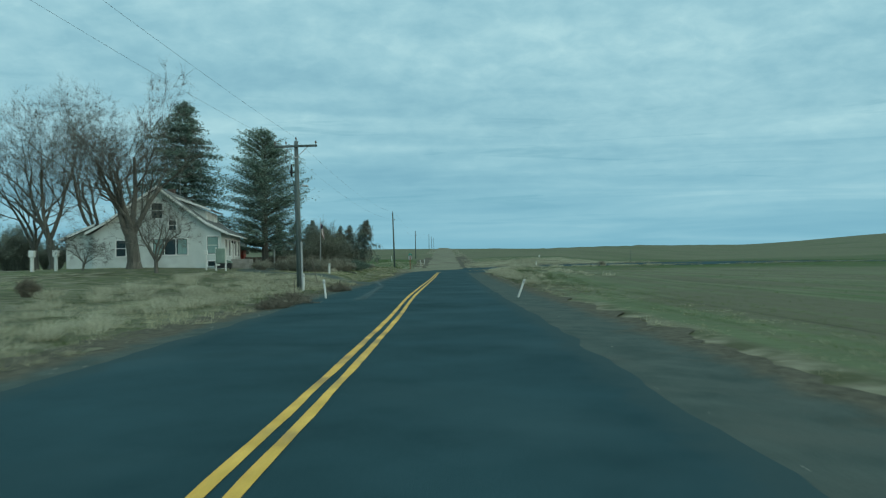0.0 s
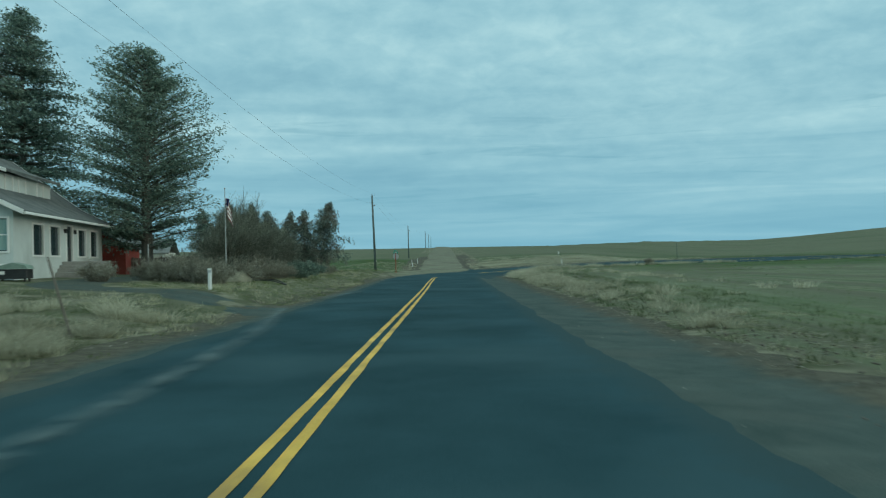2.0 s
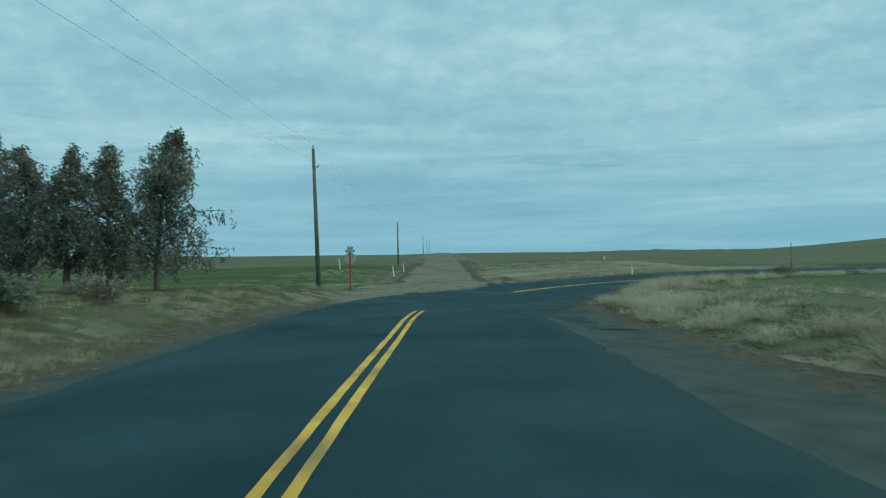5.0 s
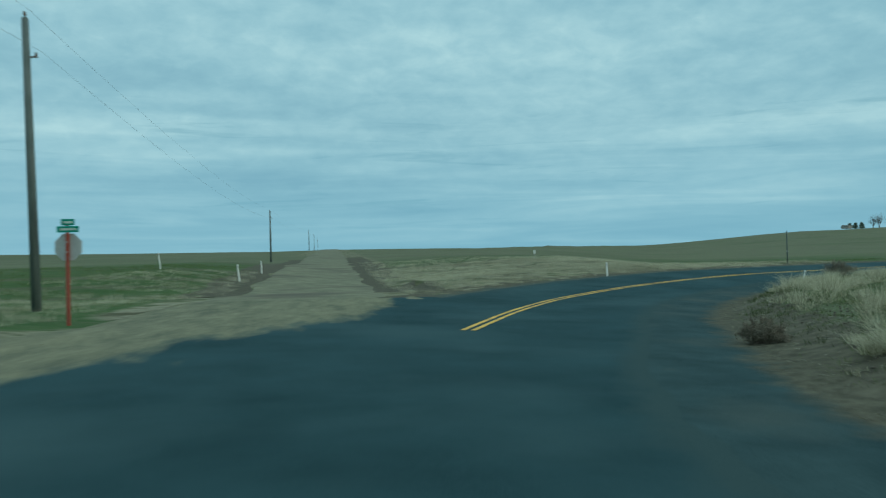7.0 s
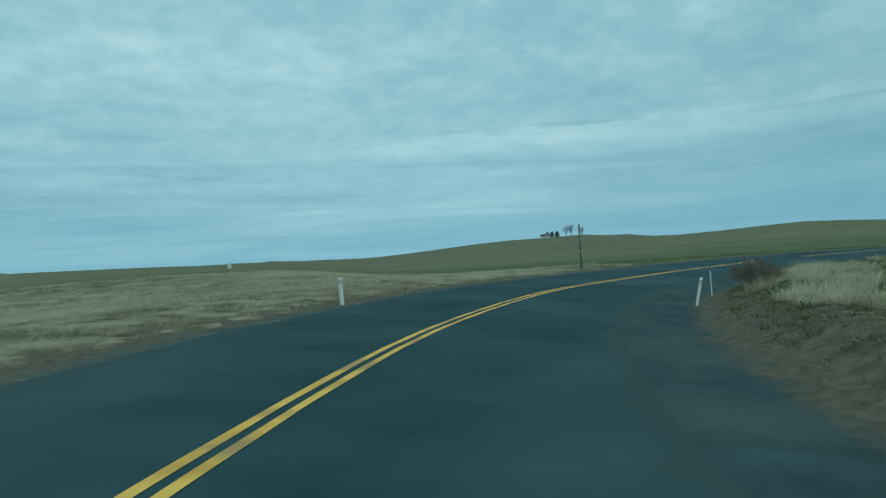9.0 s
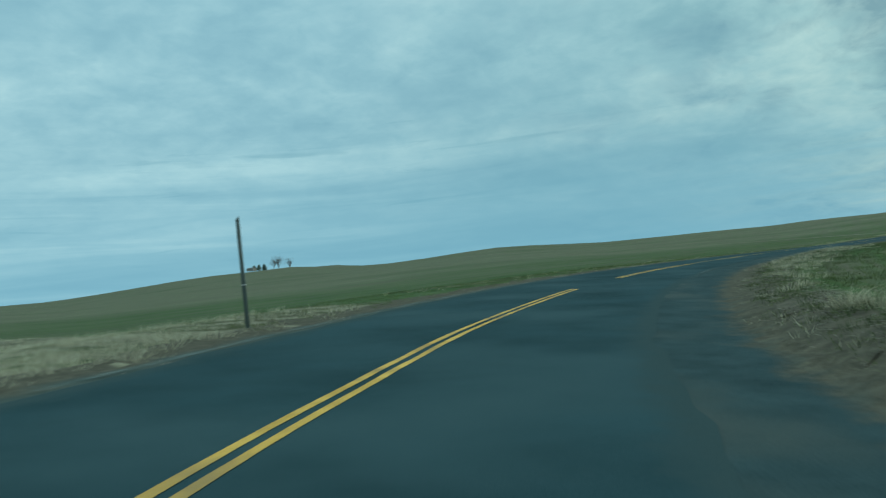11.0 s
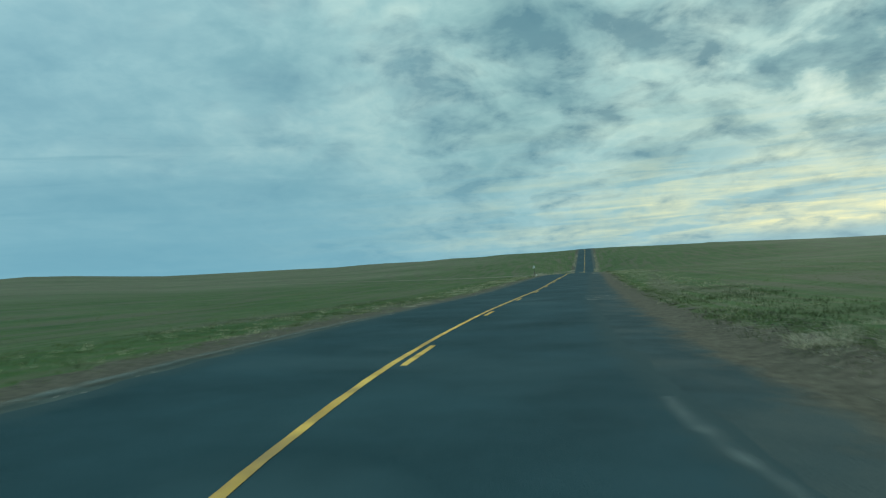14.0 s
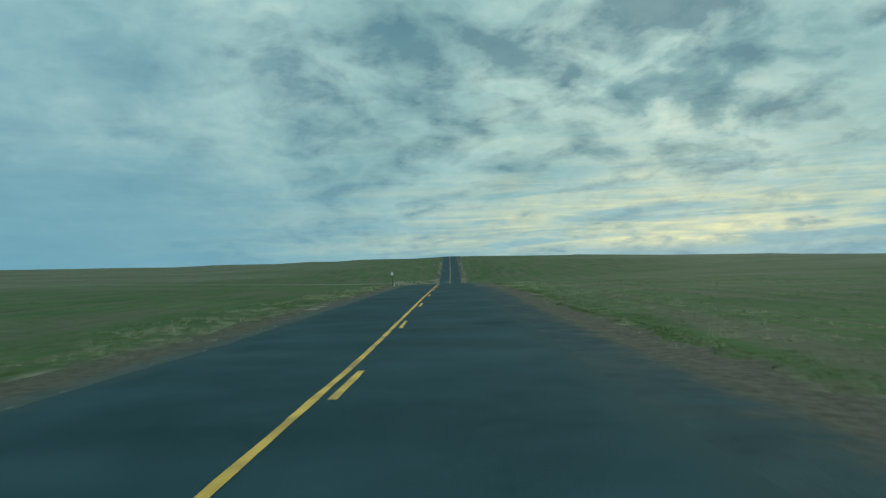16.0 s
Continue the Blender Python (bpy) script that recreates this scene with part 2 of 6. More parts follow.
M = dict(
    asphalt=material("asphalt", (0.018, 0.048, 0.057), (0.035, 0.081, 0.096), 0.35, 0.95, 0.5, 60, stain=((0.043, 0.087, 0.10), 0.22), spec=0.05),
    shoulder=material("shoulder_gravel", (0.043, 0.068, 0.064), (0.086, 0.112, 0.102), 1.2, 0.95, 0.8, 30, stain=((0.082, 0.10, 0.09), 0.5), spec=0.08),
    grit=material("dark_grit", (0.022, 0.050, 0.057), (0.044, 0.083, 0.092), 1.2, 0.95, 0.8, 30, stain=((0.060, 0.086, 0.086), 0.35), spec=0.07),
    gravel=material("gravel", (0.125, 0.132, 0.098), (0.235, 0.232, 0.16), 1.2, 0.95, 0.7, 25, stain=((0.12, 0.11, 0.09), 0.25), spec=0.1),
    dust=material("road_dust", (0.105, 0.155, 0.16), (0.21, 0.27, 0.265), 0.8, 0.95, 0.4, 30),
    yellow=material("yellow_paint", (0.50, 0.29, 0.04), (0.84, 0.53, 0.10), 1.2, 0.7, 0.3, 30, stain=((0.34, 0.22, 0.07), 0.9)),
    white=material("white_post_paint", (0.74, 0.73, 0.69), (0.90, 0.89, 0.85), 2.0, 0.6, 0.1, 20),
    galv=material("galvanised_metal", (0.40, 0.41, 0.41), (0.56, 0.57, 0.57), 3.0, 0.5, 0.1, 30, metal=0.15),
    red_post=material("red_post_paint", (0.30, 0.05, 0.03), (0.42, 0.10, 0.07), 4.0, 0.6, 0.1, 30),
    sign_green=material("sign_green", (0.0, 0.24, 0.18), (0.0, 0.33, 0.25), 4.0, 0.5, 0.0, 30),
    pole=material("weathered_pole_wood", (0.070, 0.092, 0.090), (0.165, 0.20, 0.19), 1.5, 0.9, 0.6, 18, stretch=(6, 6, 0.4), stain=((0.19, 0.21, 0.20), 0.5)),
    cable=material("cable_metal", (0.06, 0.065, 0.07), (0.10, 0.105, 0.11), 3.0, 0.6, 0.0, 20),
    porcelain=material("porcelain", (0.12, 0.08, 0.06), (0.2, 0.15, 0.12), 3.0, 0.3, 0.0, 20),
    siding=material("house_siding", (0.60, 0.64, 0.61), (0.72, 0.76, 0.73), 0.6, 0.7, 0.15, 20, stain=((0.54, 0.57, 0.54), 0.5)),
    trim=material("white_trim", (0.80, 0.80, 0.77), (0.90, 0.90, 0.87), 1.5, 0.6, 0.1, 20),
    shingle=material("grey_shingle", (0.095, 0.105, 0.102), (0.18, 0.19, 0.182), 1.2, 0.9, 0.6, 14, rnd=0.2),
    mound=material("dry_earth", (0.16, 0.155, 0.11), (0.30, 0.29, 0.215), 2.0, 0.95, 0.8, 12),
    concrete=material("concrete", (0.24, 0.23, 0.21), (0.38, 0.37, 0.34), 1.5, 0.9, 0.3, 25),
    brick=material("chimney_brick", (0.10, 0.07, 0.06), (0.17, 0.12, 0.10), 3.0, 0.9, 0.4, 25),
    barn_red=material("red_shed_paint", (0.24, 0.04, 0.03), (0.36, 0.08, 0.06), 1.0, 0.8, 0.2, 20),
    cabinet=material("cabinet_paint", (0.20, 0.28, 0.23), (0.30, 0.38, 0.32), 2.0, 0.5, 0.05, 20),
    dark=material("dark_plastic", (0.02, 0.022, 0.022), (0.045, 0.047, 0.047), 2.0, 0.5, 0.1, 20),
    curtain=material("curtain", (0.20, 0.33, 0.31), (0.34, 0.48, 0.45), 3.0, 0.8, 0.1, 20, stretch=(6, 6, 0.3)),
    fence=material("old_fence_wood", (0.10, 0.085, 0.07), (0.22, 0.19, 0.16), 2.0, 0.9, 0.3, 20, rnd=0.3),
    bark=material("grey_bark", (0.075, 0.072, 0.062), (0.20, 0.185, 0.155), 2.0, 0.9, 0.7, 14, stretch=(3, 3, 0.5)),
    twig=material("twigs", (0.09, 0.086, 0.074), (0.20, 0.19, 0.165), 2.0, 0.9, 0.0, 14, island=0.5),
    needle=material("spruce_needles", (0.10, 0.155, 0.13), (0.26, 0.34, 0.27), 0.6, 0.8, 0.0, 6, island=0.5, up=0.4),
    cypress=material("cypress_foliage", (0.11, 0.172, 0.138), (0.285, 0.36, 0.28), 0.5, 0.8, 0.0, 6, island=0.5, up=0.4),
    cedar=material("cedar_foliage", (0.095, 0.137, 0.118), (0.30, 0.345, 0.285), 0.7, 0.8, 0.0, 6, island=0.5, stain=((0.30, 0.24, 0.185), 0.5), up=0.45),
    brush=material("bare_brush", (0.17, 0.187, 0.150), (0.43, 0.45, 0.37), 0.8, 0.9, 0.0, 6, island=0.6, up=0.5),
    sage=material("grey_sagebrush", (0.26, 0.25, 0.20), (0.52, 0.50, 0.41), 0.8, 0.9, 0.0, 6, island=0.6, up=0.45),
    tumble=material("dead_tumbleweed", (0.19, 0.172, 0.135), (0.40, 0.36, 0.29), 0.8, 0.9, 0.0, 6, island=0.6, up=0.45),
    straw=material("dry_grass", (0.29, 0.28, 0.175), (0.60, 0.57, 0.39), 0.15, 0.9, 0.0, 3, island=0.5, up=0.4),
    pale_straw=material("pale_dry_grass", (0.29, 0.28, 0.20), (0.64, 0.615, 0.46), 0.15, 0.9, 0.0, 3, island=0.5, up=0.5),
    greengrass=material("green_grass", (0.08, 0.125, 0.04), (0.185, 0.235, 0.085), 0.15, 0.9, 0.0, 3, island=0.5, up=0.4),
    weed=material("dark_weeds", (0.050, 0.075, 0.032), (0.115, 0.145, 0.062), 0.15, 0.9, 0.0, 3, island=0.5, up=0.3),
    wheat=material("wheat_seedlings", (0.085, 0.135, 0.045), (0.17, 0.225, 0.085), 0.12, 0.9, 0.0, 3, island=0.5, up=0.4),
    stone=material("field_stone", (0.22, 0.20, 0.17), (0.42, 0.40, 0.36), 2.0, 0.9, 0.5, 15),
    flag_red=material("flag_red", (0.24, 0.10, 0.10), (0.32, 0.15, 0.14), 3.0, 0.8, 0.0, 20),
    flag_blue=material("flag_blue", (0.02, 0.03, 0.09), (0.04, 0.05, 0.14), 3.0, 0.8, 0.0, 20),
    chalk=material("chalky_dust", (0.16, 0.17, 0.16), (0.42, 0.42, 0.38), 4.0, 0.9, 0.2, 30),
    glass=glass_material(),
)


def dusty_asphalt():
    """The asphalt with pale dust worked in where the attribute says; its rim stays ragged."""
    m = M["asphalt"].copy()
    m.name = "dusty_asphalt"
    nt = m.node_tree
    b = nt.nodes["Principled BSDF"]
    old = b.inputs["Base Color"].links[0].from_socket
    N = nt.nodes.new
    at = N("ShaderNodeAttribute")
    at.attribute_name = "dust"
    geo, n = N("ShaderNodeNewGeometry"), N("ShaderNodeTexNoise")
    mp = N("ShaderNodeMapping")
    mp.inputs["Scale"].default_value = (1.0, 0.35, 1)
    wire(nt, geo.outputs["Position"], mp.inputs[0])
    n.inputs["Scale"].default_value, n.inputs["Detail"].default_value, n.inputs["Roughness"].default_value = 1.0, 9, 0.58
    wire(nt, mp.outputs[0], n.inputs["Vector"])
    s = N("ShaderNodeMath")
    s.operation = "MULTIPLY_ADD"
    wire(nt, at.outputs["Fac"], s.inputs[0])
    s.inputs[1].default_value = 1.0
    wire(nt, n.outputs[0], s.inputs[2])
    r = N("ShaderNodeValToRGB")
    r.color_ramp.elements[0].position, r.color_ramp.elements[1].position = 0.74, 1.26
    wire(nt, s.outputs[0], r.inputs[0])
    x = N("ShaderNodeMix")
    x.data_type = "RGBA"
    wire(nt, r.outputs[0], x.inputs[0])
    wire(nt, old, x.inputs[6])
    n5, r5 = N("ShaderNodeTexNoise"), N("ShaderNodeValToRGB")
    n5.inputs["Scale"].default_value, n5.inputs["Detail"].default_value, n5.inputs["Roughness"].default_value = 1.8, 9, 0.7
    wire(nt, mp.outputs[0], n5.inputs["Vector"])
    r5.color_ramp.elements[0].position, r5.color_ramp.elements[1].position = 0.36, 0.66
    r5.color_ramp.elements[0].color, r5.color_ramp.elements[1].color = (0.125, 0.132, 0.098, 1), (0.235, 0.232, 0.16, 1)
    wire(nt, n5.outputs[0], r5.inputs[0])
    wire(nt, r5.outputs[0], x.inputs[7])
    ed = N("ShaderNodeAttribute")
    ed.attribute_name = "rim"
    n2 = N("ShaderNodeTexNoise")
    n2.inputs["Scale"].default_value, n2.inputs["Detail"].default_value = 1.6, 9
    n2.inputs["Roughness"].default_value = 0.7
    wire(nt, geo.outputs["Position"], n2.inputs["Vector"])
    s2 = N("ShaderNodeMath")
    s2.operation = "MULTIPLY_ADD"
    wire(nt, ed.outputs["Fac"], s2.inputs[0])
    s2.inputs[1].default_value = 0.6
    wire(nt, n2.outputs[0], s2.inputs[2])
    r2 = N("ShaderNodeValToRGB")
    r2.color_ramp.elements[0].position, r2.color_ramp.elements[1].position = 0.62, 0.95
    wire(nt, s2.outputs[0], r2.inputs[0])
    x2 = N("ShaderNodeMix")
    x2.data_type = "RGBA"
    wire(nt, r2.outputs[0], x2.inputs[0])
    wire(nt, x.outputs[2], x2.inputs[6])
    x2.inputs[7].default_value = (0.040, 0.073, 0.079, 1)
    wire(nt, x2.outputs[2], b.inputs["Base Color"])
    return m


def broken(m, lo, hi, scale):
    """Lets a thin film show only in ragged flecks."""
    nt = m.node_tree
    N = nt.nodes.new
    geo, n, r = N("ShaderNodeNewGeometry"), N("ShaderNodeTexNoise"), N("ShaderNodeValToRGB")
    n.inputs["Scale"].default_value, n.inputs["Detail"].default_value = scale, 8
    wire(nt, geo.outputs["Position"], n.inputs["Vector"])
    r.color_ramp.elements[0].position, r.color_ramp.elements[1].position = lo, hi
    wire(nt, n.outputs[0], r.inputs[0])
    tr, ms = N("ShaderNodeBsdfTransparent"), N("ShaderNodeMixShader")
    at, k = N("ShaderNodeAttribute"), N("ShaderNodeMath")
    at.attribute_name = "fade"
    k.operation = "MULTIPLY"
    wire(nt, at.outputs["Fac"], k.inputs[0])
    wire(nt, r.outputs[0], k.inputs[1])
    wire(nt, k.outputs[0], ms.inputs[0])
    wire(nt, tr.outputs[0], ms.inputs[1])
    wire(nt, nt.nodes["Principled BSDF"].outputs[0], ms.inputs[2])
    wire(nt, ms.outputs[0], nt.nodes["Material Output"].inputs["Surface"])


M["apron"] = dusty_asphalt()


def shoulder_material(m):
    """Dark tarry grit beside the asphalt that gives way to brown soil further out, in ragged patches."""
    nt = m.node_tree
    b = nt.nodes["Principled BSDF"]
    old = b.inputs["Base Color"].links[0].from_socket
    N = nt.nodes.new
    at, geo, n, s, r, x = (N("ShaderNode" + k) for k in ("Attribute", "NewGeometry", "TexNoise", "Math", "ValToRGB", "Mix"))
    at.attribute_name = "away"
    n.inputs["Scale"].default_value, n.inputs["Detail"].default_value, n.inputs["Roughness"].default_value = 1.1, 9, 0.68
    wire(nt, geo.outputs["Position"], n.inputs["Vector"])
    s.operation = "MULTIPLY_ADD"
    wire(nt, at.outputs["Fac"], s.inputs[0])
    s.inputs[1].default_value = 0.8
    wire(nt, n.outputs[0], s.inputs[2])
    r.color_ramp.elements[0].position, r.color_ramp.elements[1].position = 0.62, 1.12
    wire(nt, s.outputs[0], r.inputs[0])
    x.data_type = "RGBA"
    wire(nt, r.outputs[0], x.inputs[0])
    wire(nt, old, x.inputs[6])
    n4, r4 = N("ShaderNodeTexNoise"), N("ShaderNodeValToRGB")
    n4.inputs["Scale"].default_value, n4.inputs["Detail"].default_value, n4.inputs["Roughness"].default_value = 5.0, 10, 0.72
    wire(nt, geo.outputs["Position"], n4.inputs["Vector"])
    r4.color_ramp.elements[0].position, r4.color_ramp.elements[1].position = 0.35, 0.68
    r4.color_ramp.elements[0].color, r4.color_ramp.elements[1].color = (0.058, 0.056, 0.043, 1), (0.142, 0.134, 0.10, 1)
    wire(nt, n4.outputs[0], r4.inputs[0])
    wire(nt, r4.outputs[0], x.inputs[7])
    wire(nt, x.outputs[2], b.inputs["Base Color"])


shoulder_material(M["shoulder"])
shoulder_material(M["grit"])
broken(M["dust"], 0.30, 0.70, 2.0)


def ground_material():
    """Soil and short growth: dry verge, olive winter field with drill rows, green patches."""
    m = bpy.data.materials.new("ground_cover")
    m.use_nodes = True
    nt = m.node_tree
    b = nt.nodes["Principled BSDF"]
    N = nt.nodes.new

    def noise_(scale, detail=6.0, vec=None):
        n = N("ShaderNodeTexNoise")
        n.inputs["Scale"].default_value, n.inputs["Detail"].default_value = scale, detail
        wire(nt, vec or pos, n.inputs["Vector"])
        return n.outputs[0]

    def ramp(fac, p0, c0, p1, c1):
        r = N("ShaderNodeValToRGB")
        r.color_ramp.elements[0].position, r.color_ramp.elements[1].position = p0, p1
        r.color_ramp.elements[0].color, r.color_ramp.elements[1].color = (*c0, 1), (*c1, 1)
        wire(nt, fac, r.inputs[0])
        return r.outputs[0]

    def mix(fac, a, c):
        x = N("ShaderNodeMix")
        x.data_type = "RGBA"
        for i, v in ((0, fac), (6, a), (7, c)):
            if isinstance(v, (int, float)):
                x.inputs[i].default_value = v
            else:
                wire(nt, v, x.inputs[i])
        return x.outputs[2]

    pos = N("ShaderNodeNewGeometry").outputs["Position"]
    big, mid, fine_, clump = noise_(0.012), noise_(0.15), noise_(3.0), noise_(0.9, 8.0)
    dry = mix(ramp(mid, 0.35, (0, 0, 0), 0.65, (1, 1, 1)), ramp(fine_, 0.3, (0.085, 0.082, 0.056), 0.7, (0.165, 0.156, 0.108)), ramp(fine_, 0.3, (0.14, 0.142, 0.092), 0.7, (0.25, 0.24, 0.165)))
    # clumps of matted grass and the darker green between them
    dry = mix(ramp(clump, 0.46, (0, 0, 0), 0.60, (0.8, 0.8, 0.8)), dry, ramp(fine_, 0.3, (0.175, 0.17, 0.122), 0.7, (0.30, 0.29, 0.21)))
    dry = mix(ramp(clump, 0.42, (0.9, 0.9, 0.9), 0.52, (0, 0, 0)), dry, ramp(mid, 0.4, (0.070, 0.072, 0.040), 0.6, (0.062, 0.090, 0.036)))
    lush = N("ShaderNodeAttribute")
    lush.attribute_name = "lush"
    lk = N("ShaderNodeMath")
    lk.operation = "MULTIPLY_ADD"
    wire(nt, lush.outputs["Fac"], lk.inputs[0])
    lk.inputs[1].default_value = -0.34
    wire(nt, big, lk.inputs[2])
    green = mix(ramp(lk.outputs[0], 0.22, (0, 0, 0), 0.50, (1, 1, 1)), ramp(mid, 0.3, (0.034, 0.082, 0.024), 0.7, (0.066, 0.124, 0.038)), ramp(mid, 0.3, (0.114, 0.138, 0.082), 0.7, (0.17, 0.192, 0.118)))
    at = N("ShaderNodeAttribute")
    at.attribute_name = "rows"
    wave = N("ShaderNodeMath")
    wave.operation = "SINE"
    w2 = N("ShaderNodeMath")
    w2.operation = "MULTIPLY"
    wire(nt, at.outputs["Fac"], w2.inputs[0])
    w2.inputs[1].default_value = 7.0
    wire(nt, w2.outputs[0], wave.inputs[0])
    rows = ramp(wave.outputs[0], 0.2, (0, 0, 0), 1.0, (1, 1, 1))
    # long furrow bands of uneven width along the rows
    furrow = N("ShaderNodeTexNoise")
    furrow.noise_dimensions = "1D"
    wob = N("ShaderNodeMath")
    wob.operation = "MULTIPLY_ADD"
    wire(nt, mid, wob.inputs[0])
    wob.inputs[1].default_value = 0.6
    wire(nt, at.outputs["Fac"], wob.inputs[2])
    wire(nt, wob.outputs[0], furrow.inputs["W"])
    furrow.inputs["Scale"].default_value, furrow.inputs["Detail"].default_value, furrow.inputs["Roughness"].default_value = 0.85, 5, 0.72
    rk = N("ShaderNodeMath")
    rk.operation = "MULTIPLY"
    wire(nt, rows, rk.inputs[0])
    wire(nt, ramp(mid, 0.32, (0, 0, 0), 0.66, (0.8, 0.8, 0.8)), rk.inputs[1])
    soil = N("ShaderNodeRGB")
    soil.outputs[0].default_value = (0.112, 0.106, 0.074, 1)
    field = mix(rk.outputs[0], green, soil.outputs[0])
    field = mix(ramp(furrow.outputs[0], 0.54, (0, 0, 0), 0.74, (0.7, 0.7, 0.7)), field, soil.outputs[0])
    deep = N("ShaderNodeRGB")
    deep.outputs[0].default_value = (0.056, 0.082, 0.033, 1)
    field = mix(ramp(furrow.outputs[0], 0.32, (0.7, 0.7, 0.7), 0.46, (0, 0, 0)), field, deep.outputs[0])
    # pale stubble flecks and worn spots in the young crop
    field = mix(ramp(clump, 0.56, (0, 0, 0), 0.72, (0.32, 0.32, 0.32)), field, ramp(fine_, 0.35, (0.12, 0.118, 0.07), 0.7, (0.27, 0.265, 0.17)))
    # streaks drawn out along the drill rows: some greener, some thin over brown soil
    run = N("ShaderNodeAttribute")
    run.attribute_name = "run"
    cv = N("ShaderNodeCombineXYZ")
    wire(nt, at.outputs["Fac"], cv.inputs[0])
    wire(nt, run.outputs["Fac"], cv.inputs[1])
    sm = N("ShaderNodeMapping")
    sm.inputs["Scale"].default_value = (0.42, 0.035, 1)
    wire(nt, cv.outputs[0], sm.inputs[0])
    thin = N("ShaderNodeMath")
    thin.operation = "MULTIPLY_ADD"
    wire(nt, lush.outputs["Fac"], thin.inputs[0])
    thin.inputs[1].default_value = -0.05
    wire(nt, noise_(1.0, 6.0, sm.outputs[0]), thin.inputs[2])
    streaks = thin.outputs[0]
    brown, lively = N("ShaderNodeRGB"), N("ShaderNodeRGB")
    brown.outputs[0].default_value, lively.outputs[0].default_value = (0.108, 0.104, 0.072, 1), (0.040, 0.092, 0.028, 1)
    field = mix(ramp(streaks, 0.44, (0, 0, 0), 0.58, (0.75, 0.75, 0.75)), field, brown.outputs[0])
    field = mix(ramp(streaks, 0.28, (0.5, 0.5, 0.5), 0.38, (0, 0, 0)), field, lively.outputs[0])
    wheel = N("ShaderNodeMapping")
    wheel.inputs["Scale"].default_value = (1.9, 0.02, 1)
    wire(nt, cv.outputs[0], wheel.inputs[0])
    ruts = noise_(1.0, 3.0, wheel.outputs[0])
    rut = N("ShaderNodeRGB")
    rut.outputs[0].default_value = (0.052, 0.056, 0.034, 1)
    field = mix(ramp(ruts, 0.62, (0, 0, 0), 0.70, (0.7, 0.7, 0.7)), field, rut.outputs[0])
    fl = N("ShaderNodeAttribute")
    fl.attribute_name = "field"
    edge = N("ShaderNodeMath")
    edge.operation = "MULTIPLY_ADD"
    wire(nt, mid, edge.inputs[0])
    edge.inputs[1].default_value = 0.9
    wire(nt, fl.outputs["Fac"], edge.inputs[2])
    cover = mix(ramp(edge.outputs[0], 0.75, (0, 0, 0), 1.1, (1, 1, 1)), dry, field)
    bare = N("ShaderNodeAttribute")
    bare.attribute_name = "soil"
    bk = N("ShaderNodeMath")
    bk.operation = "MULTIPLY_ADD"
    wire(nt, noise_(0.7, 8.0), bk.inputs[0])
    bk.inputs[1].default_value = 0.9
    wire(nt, bare.outputs["Fac"], bk.inputs[2])
    earth = ramp(fine_, 0.3, (0.055, 0.052, 0.039), 0.7, (0.138, 0.128, 0.095))
    wire(nt, mix(ramp(bk.outputs[0], 0.8, (0, 0, 0), 1.25, (1, 1, 1)), cover, earth), b.inputs["Base Color"])
    b.inputs["Roughness"].default_value = 0.95
    b.inputs["Specular IOR Level"].default_value = 0.1
    bp = N("ShaderNodeBump")
    bp.inputs["Strength"].default_value, bp.inputs["Distance"].default_value = 0.7, 0.06
    wire(nt, fine_, bp.inputs["Height"])
    wire(nt, bp.outputs[0], b.inputs["Normal"])
    return m


M["ground"] = ground_material()


# ---------------------------------------------------------------- mesh helpers
def mesh_object(name, verts, faces, mat, parent=None, label="", smooth=False):
    me = bpy.data.meshes.new(name)
    me.from_pydata([tuple(v) for v in verts], [], [tuple(f) for f in faces])
    me.materials.append(mat)
    if smooth:
        me.polygons.foreach_set("use_smooth", [True] * len(me.polygons))
    ob = new(name, me)
    if parent:
        ob.parent = parent
    return tagged(ob, label)


def part(name, bm, mat, parent=None, label="", smooth=False):
    me = bpy.data.meshes.new(name)
    bm.to_mesh(me)
    bm.free()
    me.materials.append(mat)
    if smooth:
        me.polygons.foreach_set("use_smooth", [True] * len(me.polygons))
    ob = new(name, me)
    if parent:
        ob.parent = parent
    return tagged(ob, label)


def box(bm, size, m=None, bevel=0.0):
    r = bmesh.ops.create_cube(bm, size=1.0, matrix=(m or Matrix()) @ Matrix.Diagonal((*size, 1)))
    if bevel:
        es = list({e for v in r["verts"] for e in v.link_edges})
        bmesh.ops.bevel(bm, geom=es, offset=bevel, segments=1, affect="EDGES", profile=0.5)
    return bm


def box_part(name, size, at, mat, parent, label="", bevel=0.01, rot=(0, 0, 0)):
    return part(name, box(bmesh.new(), size, pose(*at, *rot), bevel), mat, parent, label)


def cylinder(bm, r0, r1, p0, p1, seg=12):
    p0, p1 = Vector(p0), Vector(p1)
    d = p1 - p0
    m = Matrix.Translation((p0 + p1) / 2) @ d.to_track_quat("Z", "Y").to_matrix().to_4x4()
    bmesh.ops.create_cone(bm, cap_ends=True, segments=seg, radius1=r0, radius2=r1, depth=d.length, matrix=m)
    return bm


def base(name, x, y, z, rz, label, category, group="", lean=(0, 0)):
    e = new(name)
    e.matrix_world = pose(x, y, z, lean[0], lean[1], rz)
    return tagged(e, label, category, group)

